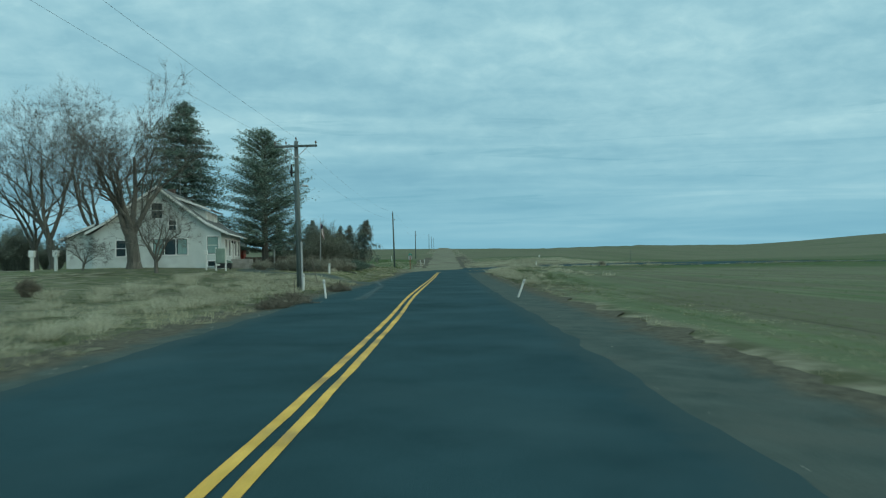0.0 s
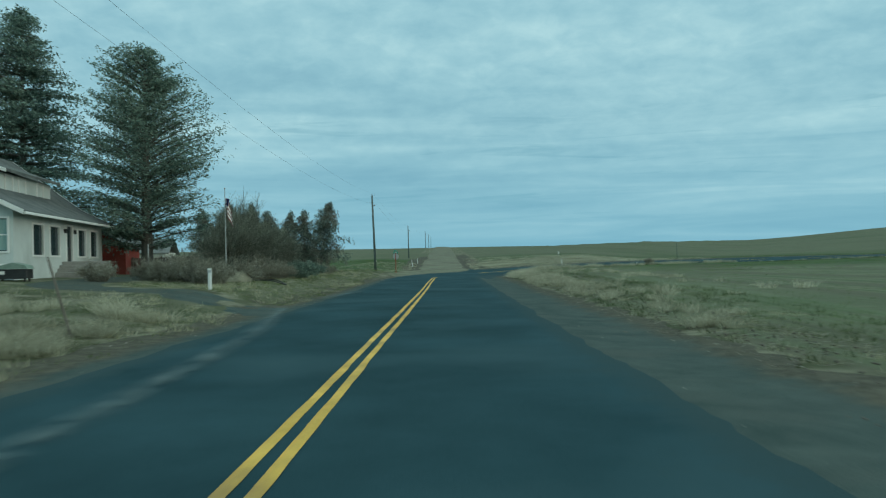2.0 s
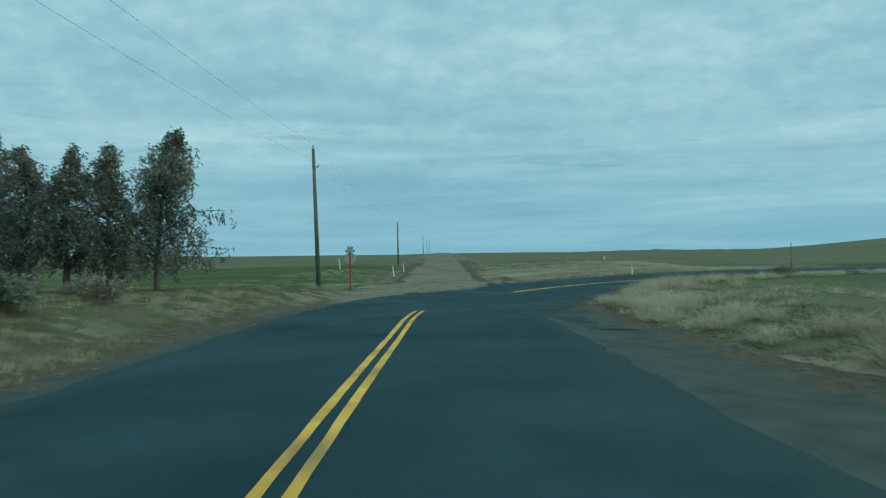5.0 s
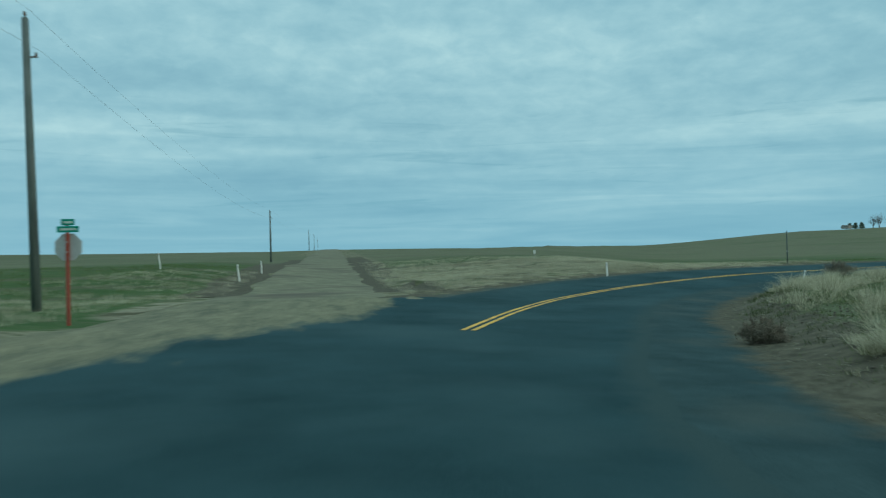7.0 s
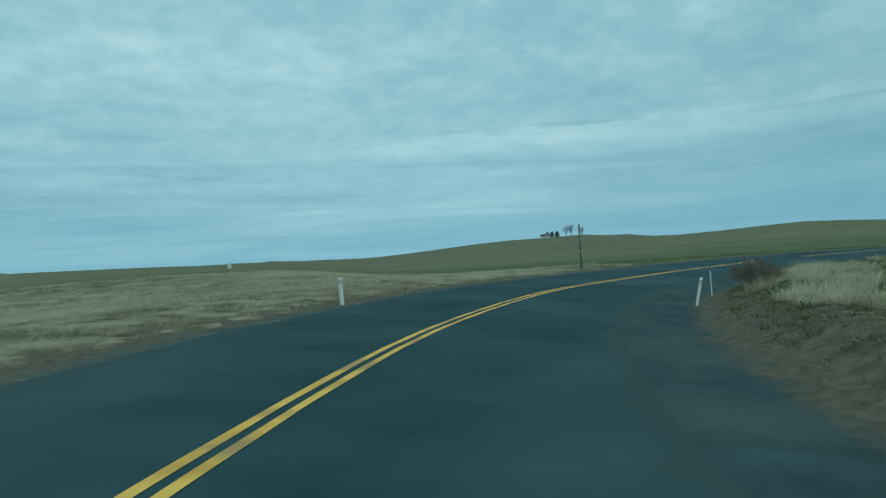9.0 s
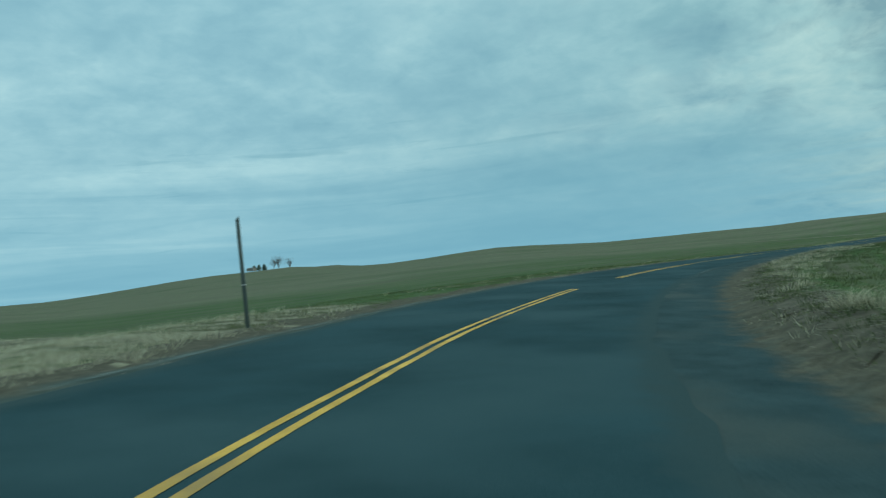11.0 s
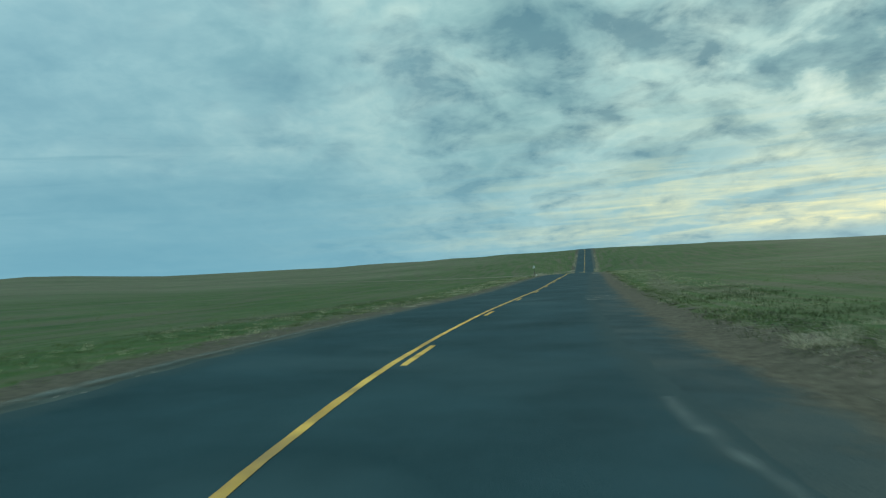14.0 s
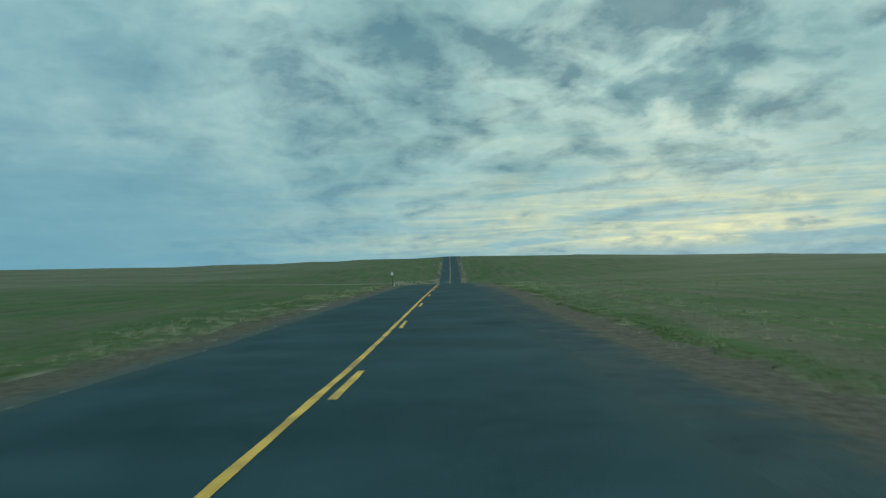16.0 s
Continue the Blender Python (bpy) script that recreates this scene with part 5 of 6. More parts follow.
e = place("utility_cabinet", -18.4, 59.5, 5, "green metal electrical cabinet on white legs", "cabinet")
for s in (-0.32, 0.42):
    box_part("leg", (0.11, 0.11, 1.95), (s, 0.06, 0.85), M["white"], e, "white leg post")
box_part("body", (0.66, 0.3, 1.15), (0.05, -0.12, 1.15), M["cabinet"], e, "pale green cabinet body", 0.02)
dr = box_part("door", (0.60, 0.02, 1.05), (0.05, -0.285, 1.15), M["cabinet"], e)
box_part("latch", (0.03, 0.03, 0.12), (0.28, -0.305, 1.15), M["galv"], dr, "steel latch", 0)
e = place("meter_post", -19.45, 59.4, 0, "white post carrying a small meter box", "post")
box_part("post", (0.1, 0.1, 1.5), (0, 0, 0.65), M["white"], e)
box_part("meter_box", (0.28, 0.2, 0.32), (0, -0.12, 1.35), M["white"], e, "small pale meter box", 0.02)
for x, y in ((-31.0, 55.5), (-29.6, 56.2)):
    e = place("pedestal", x, y, 0, "white service pedestal with a boxy cap on the lawn", "pedestal", "service pedestals")
    box_part("post", (0.22, 0.16, 1.1), (0, 0, 0.5), M["white"], e)
    box_part("cap", (0.42, 0.3, 0.5), (0, 0, 1.3), M["white"], e, "wider pale cap", 0.03)
e = place("storage_box", -19.6, 64.3, 8, "low dark storage box with a sloping grey-green lid", "storage box")
box_part("body", (1.35, 0.7, 0.42), (0, 0, 0.30), M["dark"], e, "", 0.03)
bm = prism(bmesh.new(), [(-0.72, 0.52), (0.72, 0.52), (0.62, 0.66), (0.1, 0.80), (-0.62, 0.62)], -0.38, 0.38)
part("lid", bm, M["cabinet"], e, "sloping grey-green lid")
box_part("label_plate", (0.26, 0.012, 0.14), (-0.36, -0.356, 0.36), M["white"], e, "small white label plate", 0)
for sx in (-0.55, 0.55):
    for sy in (-0.25, 0.25):
        box_part("leg", (0.07, 0.07, 0.16), (sx, sy, 0.04), M["dark"], e, "", 0)

e = place("red_shed", -26.7, 87.2, 12, "small red painted shed with a pitched roof", "shed")
bm = prism(bmesh.new(), [(-2.5, 0), (2.5, 0), (2.5, 2.1), (0, 3.6), (-2.5, 2.1)], -2.5, 2.5)
part("wall_shell", bm, M["barn_red"], e)
for s in (-1, 1):
    prof = [(0, 3.72), (s * 2.9, 1.98), (s * 2.9, 1.84), (0, 3.58)]
    part("roof_slope", prism(bmesh.new(), prof, -2.8, 2.8), M["shingle"], e, "grey shed roof slope")
box_part("door", (1.1, 0.06, 1.9), (0.4, -2.54, 0.98), M["trim"], e, "white trimmed shed door")

e = place("outbuilding", -40.0, 118.0, 10, "long white outbuilding behind the trees", "outbuilding")
bm = prism(bmesh.new(), [(-7, 0), (7, 0), (7, 3.0), (-7, 3.0)], -3.0, 3.0)
part("wall_shell", bm, M["trim"], e)
bm = bmesh.new()
prof = [(-3.4, 2.95), (0, 4.6), (3.4, 2.95), (3.4, 2.8), (0, 4.42), (-3.4, 2.8)]
prism(bm, prof, -7.4, 7.4)
bmesh.ops.rotate(bm, verts=bm.verts, matrix=Matrix.Rotation(radians(90), 3, "Z"))
part("roof", bm, M["shingle"], e, "grey outbuilding roof")
for k in range(4):
    box_part("window", (0.9, 0.05, 0.9), (-4.8 + 3.0 * k, -3.02, 1.7), M["glass"], e, "dark window pane")

e = place("board_fence", -24.0, 87.0, -4, "low weathered board fence behind the tree", "fence")
for k in range(6):
    box_part("post", (0.1, 0.1, 1.35), (k * 2.2, 0.08, 0.6), M["fence"], e)
for k in range(2):
    box_part("rail", (11.2, 0.05, 0.1), (5.5, 0.04, 0.35 + 0.6 * k), M["fence"], e)
bd = bmesh.new()
box(bd, (0.17, 0.022, 1.15), pose(0, 0, 0.62), 0.004)
first = part("board", bd, M["fence"], e)
first.location = (0.0, 0, 0)
for k in range(1, 56):
    o = bpy.data.objects.new("board", first.data)
    scene.collection.objects.link(o)
    o.parent = e
    o.location = (k * 0.2, 0, random.uniform(-0.03, 0.03))

e = place("lattice_panel", -15.6, 81.4, 6, "leaning white garden lattice panel among the brush", "lattice")
for k in range(9):
    for s_ in (-1, 1):
        o = 0.24 * (k - 4)
        u0, u1 = max(-0.7, o - 0.95), min(0.7, o + 0.95)
        bm = bmesh.new()
        a0, a1 = (u0, 1.75 + s_ * (u0 - o)), (u1, 1.75 + s_ * (u1 - o))
        d_ = Vector((a1[0] - a0[0], 0, a1[1] - a0[1]))
        box(bm, (0.035, 0.012, d_.length), Matrix.Translation(((a0[0] + a1[0]) / 2, 0.012 * s_, (a0[1] + a1[1]) / 2)) @ d_.to_track_quat("Z", "Y").to_matrix().to_4x4())
        part("lattice_slat", bm, M["concrete"], e)
for sx in (-0.72, 0.72):
    box_part("post", (0.07, 0.07, 2.9), (sx, 0, 1.3), M["concrete"], e, "weathered white post")
e = place("fence_post", -17.6, 74.0, 0, "thin grey steel fence post", "post")
bm = bmesh.new()
cylinder(bm, 0.035, 0.035, (0, 0, -0.2), (0, 0, 1.9), 8)
part("shaft", bm, M["galv"], e)
# a heap of cut branches and a low earth mound beside the driveway
e = place("branch_pile", -13.5, 69.3, 0, "heap of grey cut branches beside the driveway", "branch pile")
rng = np.random.default_rng(91)
segs = []
for _ in range(150):
    a, r0 = rng.uniform(0, 6.28), rng.uniform(0, 0.8)
    c = np.array([np.cos(a) * r0, np.sin(a) * r0 * 0.7, rng.uniform(0.05, 0.75) * (1 - r0 / 1.1)])
    v = rng.normal(0, 1, 3) * np.array([1, 1, 0.35])
    v *= rng.uniform(0.4, 1.1) / np.linalg.norm(v)
    lo, hi = c - v / 2, c + v / 2
    lo[2], hi[2] = max(lo[2], 0.02), max(hi[2], 0.02)
    segs.append((*lo, *hi, rng.uniform(0.008, 0.03), 0.006))
BRANCHES = (e, segs)
e = place("earth_mound", -11.9, 70.6, 0, "low mound of pale dry earth by the driveway", "mound")
bm = bmesh.new()
bmesh.ops.create_icosphere(bm, subdivisions=3, radius=1.0)
for v in bm.verts:
    n_ = noise.noise(v.co * 1.7) * 0.18
    v.co = Vector((v.co.x * (1.05 + n_), v.co.y * (0.85 + n_), max(v.co.z, -0.1) * (0.55 + n_)))
part("soil_body", bm, M["mound"], e, smooth=True)
for pts in ([(-14.4, 76.2), (-12.9, 74.6), (-10.9, 72.6), (-9.3, 71.2)], [(-14.0, 76.8), (-12.0, 75.6), (-10.2, 73.2), (-9.3, 71.3)]):
    line = stations([(px, py, 0, 0) for px, py in pts], 0.25)[0]
    z_ = ground_z(line[:, 0], line[:, 1])
    tagged(tube_mesh("irrigation_hose", [(q[0], q[1], zz + 0.05) for q, zz in zip(line, z_)], 0.035, M["dark"]), "black irrigation hose lying in the grass", "hose", "irrigation hoses")
e = place("flagpole", -12.9, 72.9, 0, "slim flagpole with a limp striped flag", "flagpole")
bm = bmesh.new()
cylinder(bm, 0.035, 0.02, (0, 0, -0.2), (0, 0, 5.0), 8)
part("pole", bm, M["galv"], e)
bm = bmesh.new()
bmesh.ops.create_uvsphere(bm, u_segments=8, v_segments=6, radius=0.05, matrix=pose(0, 0, 5.03))
part("finial", bm, M["galv"], e)
for k in range(7):
    bm = bmesh.new()
    vs = []
    for j in range(9):
        f = j / 8
        x = 0.04 + 0.32 * f + 0.05 * math.sin(6 * f + k * 0.3)
        yy = 0.08 * math.sin(9 * f)
        z = 4.5 - 0.13 * k - 0.75 * f * f
        vs.append((bm.verts.new((x, yy, z)), bm.verts.new((x, yy, z - 0.13))))
    for (a, b), (c, dd) in zip(vs[:-1], vs[1:]):
        bm.faces.new((a, b, dd, c))
    part("flag_stripe", bm, M["flag_red"] if k % 2 == 0 else M["trim"], e)
bm = bmesh.new()
box(bm, (0.2, 0.02, 0.42), pose(0.12, 0.03, 4.25))
part("flag_canton", bm, M["flag_blue"], e)

# ---------------------------------------------------------------- trees and shrubs
def sticks_mesh(name, segs, mat, parent, sides=5, label=""):
    """Tapered limbs: segs holds rows of x0 y0 z0 x1 y1 z1 r0 r1."""
    s = np.array(segs, float)
    a, b, r0, r1 = s[:, :3], s[:, 3:6], s[:, 6], s[:, 7]
    d = b - a
    d = d / (np.linalg.norm(d, axis=1, keepdims=True) + 1e-9)
    ref = np.where(np.abs(d[:, 2:3]) < 0.9, np.array([[0, 0, 1.0]]), np.array([[1.0, 0, 0]]))
    u = np.cross(d, ref)
    u /= np.linalg.norm(u, axis=1, keepdims=True) + 1e-9
    w = np.cross(d, u)
    n = len(s)
    rings = []
    for c, r in ((a, r0), (b, r1)):
        for k in range(sides):
            t = 2 * np.pi * k / sides
            rings.append(c + (u * np.cos(t) + w * np.sin(t)) * r[:, None])
    v = np.stack(rings, 1).reshape(-1, 3)
    base_i = np.arange(n) * 2 * sides
    f = []
    for k in range(sides):
        k2 = (k + 1) % sides
        f.append(np.stack([base_i + k, base_i + k2, base_i + sides + k2, base_i + sides + k], 1))
    return raw_mesh(name, v, np.concatenate(f), mat, parent, label)


def raw_mesh(name, v, f, mat, parent=None, label=""):
    me = bpy.data.meshes.new(name)
    k = f.shape[1]
    me.vertices.add(len(v))
    me.vertices.foreach_set("co", np.ascontiguousarray(v, np.float32).ravel())
    me.loops.add(f.size)
    me.loops.foreach_set("vertex_index", np.ascontiguousarray(f, np.int32).ravel())
    me.polygons.add(len(f))
    me.polygons.foreach_set("loop_start", np.arange(0, f.size, k, dtype=np.int32))
    me.materials.append(mat)
    me.update(calc_edges=True)
    ob = new(name, me)
    if parent:
        ob.parent = parent
    return tagged(ob, label)


def leaves_mesh(name, c, size, mat, parent, rng, droop=0.0, aspect=0.45, label=""):
    """Small rhombic sprays of foliage at the points c."""
    n = len(c)
    d = rng.normal(0, 1, (n, 3))
    d[:, 2] = d[:, 2] * 0.5 - droop
    d /= np.linalg.norm(d, axis=1, keepdims=True) + 1e-9
    e = np.cross(d, rng.normal(0, 1, (n, 3)))
    e /= np.linalg.norm(e, axis=1, keepdims=True) + 1e-9
    L = size * rng.uniform(0.55, 1.35, n)[:, None]
    v = np.stack([c, c + d * L * 0.5 + e * L * aspect * 0.5, c + d * L, c + d * L * 0.5 - e * L * aspect * 0.5], 1).reshape(-1, 3)
    i = np.arange(n)[:, None] * 4 + np.arange(4)[None]
    return raw_mesh(name, v, i, mat, parent, label)


def grow(rng, p, d, length, r, depth, out, twigs, spread, lift, droop=0.0):
    """Recursive bare limb: a bending run of segments with side branches."""
    n = 5 if depth > 1 else 4
    step = length / n
    for k in range(n):
        d = d + rng.normal(0, 0.17, 3) + np.array([0, 0, lift - droop])
        d = d / np.linalg.norm(d)
        q = p + d * step
        ra, rb = r * (1 - 0.55 * k / n), r * (1 - 0.55 * (k + 1) / n)
        (out if ra > 0.022 else twigs).append((*p, *q, ra, rb))
        p = q
        if depth > 0 and k >= 1:
            for _ in range(1 if depth > 2 else 2):
                side = rng.normal(0, 1, 3)
                side -= d * (side @ d)
                side /= np.linalg.norm(side)
                nd = d * (1 - spread) + side * spread
                nd[2] += lift
                grow(rng, p, nd / np.linalg.norm(nd), length * rng.uniform(0.45, 0.7), rb * rng.uniform(0.42, 0.62), depth - 1, out, twigs, spread, lift, droop)
    if depth == 0:
        for _ in range(9):
            # a spray of fine end twigs
            e = d + rng.normal(0, 0.55, 3)
            q = p + e / np.linalg.norm(e) * length * rng.uniform(0.3, 0.75)
            twigs.append((*p, *q, 0.0065, 0.003))


def bare_tree(x, y, h, seed, label, limbs=5, trunk=2.4, r=0.38, lean=0.25, depth=3, spread=0.42, group="bare trees", lift=0.06):
    rng = np.random.default_rng(seed)
    e = base("bare_tree", x, y, ground_at(x, y), 0, label, "tree", group)
    out, twigs = [], []
    p = np.zeros(3)
    p[2] = -0.2
    d = np.array([0.02, 0, 1.0])
    for k in range(4):
        q = p + d * (trunk + 0.2) / 4
        flare = 1.35 if k == 0 else 1.0
        out.append((*p, *q, r * flare * (1 - 0.04 * k), r * (1 - 0.04 * (k + 1))))
        p = q
        d = d + rng.normal(0, 0.05, 3)
        d /= np.linalg.norm(d)
    for k in range(limbs):
        a = 2 * np.pi * (k + rng.uniform(-0.3, 0.3)) / limbs
        nd = np.array([np.cos(a) * lean, np.sin(a) * lean, 1.0])
        grow(rng, p - np.array([0, 0, rng.uniform(0, 0.3) * trunk]), nd / np.linalg.norm(nd), (h - trunk) * rng.uniform(0.55, 0.72), r * rng.uniform(0.45, 0.62), depth, out, twigs, spread, lift)
    sticks_mesh("trunk", out, M["bark"], e, 6, "forked grey trunk and limbs")
    sticks_mesh("crown", twigs, M["twig"], e, 3, "open crown of bare twigs")
    return e


def conifer(x, y, h, rad, seed, mat, label, bare=0.12, tiers=34, per=9, size=0.5, dens=13, full=0.8, droop=0.25, rise=0.1, top=0.5, name="conifer_tree", trunk_r=0.3, gap=0.0, group="conifers", aspect=0.45, nod=0.0, loose=0.07, uneven=0.0, rounded=False):
    rng = np.random.default_rng(seed)
    e = base(name, x, y, ground_at(x, y), 0, label, "tree", group)
    bow = lambda q: np.array([q[0] + nod * max(q[2] / h, 0) ** 2, q[1], q[2]])
    out = [(0, 0, -0.2, 0, 0, h * 0.5, trunk_r, trunk_r * 0.6), (0, 0, h * 0.5, 0.05, 0, h * 0.97, trunk_r * 0.6, 0.03)]
    leaf = []
    for t in range(tiers):
        f = (t + rng.uniform(0, 0.8)) / tiers
        z = h * (bare + (1 - bare) * f)
        prof = rad * ((1 - f) ** top) * (0.45 + 0.55 * min(1, f * 4 + 0.35))
        if rounded:
            # broadest a little below the middle
            prof = rad * min(1.12 * (1 - f) ** 0.55, 0.60 + 0.85 * f)
        for k in range(per):
            if rng.random() < gap:
                continue
            a = rng.uniform(0, 2 * np.pi)
            L = prof * rng.uniform(0.55, 1.12) * (1 + uneven * math.sin(a * 2 + seed + 5 * f) * math.sin(a + 9 * f)) + 0.15
            up_ = rise * ((0.3 + 0.7 * f) if rounded else (0.05 + 0.95 * f))
            tip = np.array([np.cos(a) * L, np.sin(a) * L, z + L * (up_ - droop * 0.35)])
            mid = np.array([np.cos(a) * L * 0.5, np.sin(a) * L * 0.5, z + L * up_ * 0.6])
            root = np.array([0, 0, z])
            out.append((*root, *mid, 0.018 + 0.012 * L, 0.012 + 0.006 * L))
            out.append((*mid, *tip, 0.012 + 0.006 * L, 0.006))
            m = max(3, int(dens * L))
            u = rng.uniform(1 - full, 1.05, m)
            pts = np.where(u[:, None] < 0.5, root + (mid - root) * (u[:, None] * 2), mid + (tip - mid) * (u[:, None] * 2 - 1))
            side = np.stack([-np.sin(a) * np.ones(m), np.cos(a) * np.ones(m), np.zeros(m)], 1)
            pts = pts + side * (rng.normal(0, 0.13 + 0.6 * loose, m) * L * np.clip(u, 0.2, 1))[:, None] + rng.normal(0, loose, (m, 3))
            leaf.append(pts)
    pts = np.concatenate(leaf)
    if nod:
        # the leader leans over
        out = [(*bow(q[:3]), *bow(q[3:6]), *q[6:]) for q in out]
        pts[:, 0] += nod * np.maximum(pts[:, 2] / h, 0) ** 2
    sticks_mesh("trunk", out, M["bark"], e, 5, "dark trunk and branches")
    leaves_mesh("crown", pts, size, mat, e, rng, droop, aspect, label="evergreen crown with gaps")
    return e


def cedar(x, y, h, rad, seed, label, nod, weep=0.3):
    """A loose conifer: level limbs hung with short drooping sprays, sky showing between them."""
    rng = np.random.default_rng(seed)
    e = base("cedar_tree", x, y, ground_at(x, y), 0, label, "tree", "cedars")
    bow = lambda z: nod * max(z / h, 0) ** 2
    out, pts = [], []
    for k in range(6):
        z0, z1 = h * k / 6 - (0.2 if k == 0 else 0), h * (k + 1) / 6
        out.append((bow(z0), 0, z0, bow(z1), 0, z1, 0.13 * (1 - k / 6.5), 0.13 * (1 - (k + 1) / 6.5) + 0.01))
    for _ in range(115):
        f = 0.16 + 0.84 * rng.random() ** 1.1
        z, a = h * f, rng.uniform(0, 2 * np.pi)
        L = rad * (1 - f) ** 0.75 * rng.uniform(0.35, 1.3) + 0.12
        root = np.array([bow(z), 0, z])
        mid = root + np.array([np.cos(a) * L * 0.55, np.sin(a) * L * 0.55, L * rng.uniform(0.0, 0.4)])
        tip = root + np.array([np.cos(a) * L, np.sin(a) * L, L * rng.uniform(-0.25, 0.45)])
        out += [(*root, *mid, 0.03, 0.018), (*mid, *tip, 0.018, 0.008)]
        for _ in range(int(6 + 8 * L)):
            u = rng.uniform(0.2, 1.05)
            p = root + (mid - root) * (u * 2) if u < 0.5 else mid + (tip - mid) * (u * 2 - 1)
            p = p + rng.normal(0, 0.10, 3)
            hang = rng.uniform(0.08, 0.2 + weep)
            n = int(5 + 12 * hang)
            drop = np.sort(rng.random(n))[:, None] * np.array([[0.15 * np.cos(a), 0.15 * np.sin(a), -1.0]]) * hang
            pts.append(p + drop + rng.normal(0, 0.045, (n, 3)))
    sticks_mesh("trunk", out, M["bark"], e, 5, "dark trunk and lifted limbs")
    leaves_mesh("crown", np.concatenate(pts), 0.165, M["cedar"], e, rng, 0.4 + 1.6 * weep, 0.32, label="hanging sprays, partly browned")
    return e


def shrub(x, y, h, rad, seed, mat, label, stems=60, twig=14, name="shrub", group="shrubs", leaf=0.0, thick=0.012, squash=1.0, size=0.35):
    """Dense brush: many curved stems from the foot, each with fine side twigs."""
    rng = np.random.default_rng(seed)
    e = base(name, x, y, ground_at(x, y) - 0.03, 0, label, "shrub", group)
    segs, pts = [], []
    for _ in range(stems):
        a, ln = rng.uniform(0, 2 * np.pi), rng.uniform(0.45, 1.0) + 0.25 * rng.random() ** 4
        out_ = rad * math.sqrt(rng.random())
        p = np.array([np.cos(a), np.sin(a), 0]) * rad * 0.45 * rng.random()
        tip = np.array([np.cos(a) * out_, np.sin(a) * out_ * squash, h * ln * (1 - 0.45 * (out_ / rad) ** 2)])
        prev = p
        for k in range(1, 5):
            f = k / 4
            q = p + (tip - p) * f + np.array([0, 0, h * 0.12 * math.sin(f * 3.14)]) + rng.normal(0, 0.05 * rad, 3) * f
            segs.append((*prev, *q, thick * (1.3 - f), thick * (1.1 - f) + 0.003))
            for _ in range(twig // 4 + (twig // 2 if k > 2 else 0)):
                d = (q - prev) / (np.linalg.norm(q - prev) + 1e-6) + rng.normal(0, 0.7, 3)
                s = prev + (q - prev) * rng.random()
                L = h * rng.uniform(0.07, 0.2)
                g = s + d / np.linalg.norm(d) * L
                g[2] = max(g[2], 0.03)
                segs.append((*s, *g, thick * 0.45, 0.003))
                pts.append(g)
            prev = q
    sticks_mesh("stem_mass", segs, mat, e, 3)
    if leaf:
        pts = np.array(pts)
        pts = pts[rng.random(len(pts)) < leaf]
        leaves_mesh("foliage", pts, size, mat, e, rng, 0.2)
    return e


sticks_mesh("branch_mass", BRANCHES[1], M["bark"], BRANCHES[0], 5)
_tree = bare_tree(-24.9, 58.9, 11.3, 44, "tall bare cottonwood with several upright limbs before the house", 5, 2.7, 0.52, 0.30, 3, 0.40, lift=0.075)
_tree.matrix_world = _tree.matrix_world @ pose(0, 0, 0, 0, 0, 180)
bare_tree(-41.9, 79.0, 16.0, 8, "tall bare cottonwood on the far lawn", 4, 3.2, 0.42, 0.3, 3, 0.42)
bare_tree(-37.6, 80.5, 15.5, 12, "tall bare cottonwood beside its twin", 4, 3.0, 0.40, 0.32, 3, 0.42)
bare_tree(-46.5, 84.0, 13.5, 22, "bare broad tree at the yard edge", 4, 2.4, 0.34, 0.4, 3, 0.45)
bare_tree(-21.1, 53.6, 5.2, 5, "small bare fruit tree on the lawn", 5, 1.0, 0.15, 0.75, 2, 0.55, "small bare trees", 0.03)
bare_tree(-27.5, 56.0, 3.0, 6, "low bare ornamental tree on the lawn", 5, 0.6, 0.09, 0.7, 2, 0.5, "small bare trees", 0.03)
conifer(-29.1, 82.0, 18.0, 7.0, 31, M["needle"], "tall dark spruce behind the house roof", 0.10, 40, 10, 0.27, 44, 0.80, 0.30, 0.20, 0.66, gap=0.14, aspect=0.36, uneven=0.4, loose=0.12)
conifer(-19.9, 79.5, 14.1, 4.7, 32, M["cypress"], "broad rounded evergreen standing over the fence", 0.11, 38, 11, 0.24, 50, 0.66, 0.0, 0.75, 0.50, gap=0.12, trunk_r=0.42, loose=0.11, aspect=0.28, uneven=0.3, rounded=True)
# row of small droopy cedars along the yard
for i, (x, y, h, rad) in enumerate([(-12.6, 101.3, 6.3, 1.9), (-13.9, 100.0, 5.5, 1.4), (-15.3, 99.6, 5.3, 1.5), (-16.9, 100.0, 5.6, 1.5), (-19.0, 101.0, 6.2, 1.8), (-21.2, 101.0, 6.3, 1.8), (-23.4, 101.6, 6.0, 1.8)]):
    cedar(x, y, h, rad * (1.4 if i == 0 else 1.35), 50 + i, "droopy half-brown cedar in the yard row", 0.8 if i == 0 else 0.25 * (i % 3 - 1), 0.55 if i == 0 else 0.22)
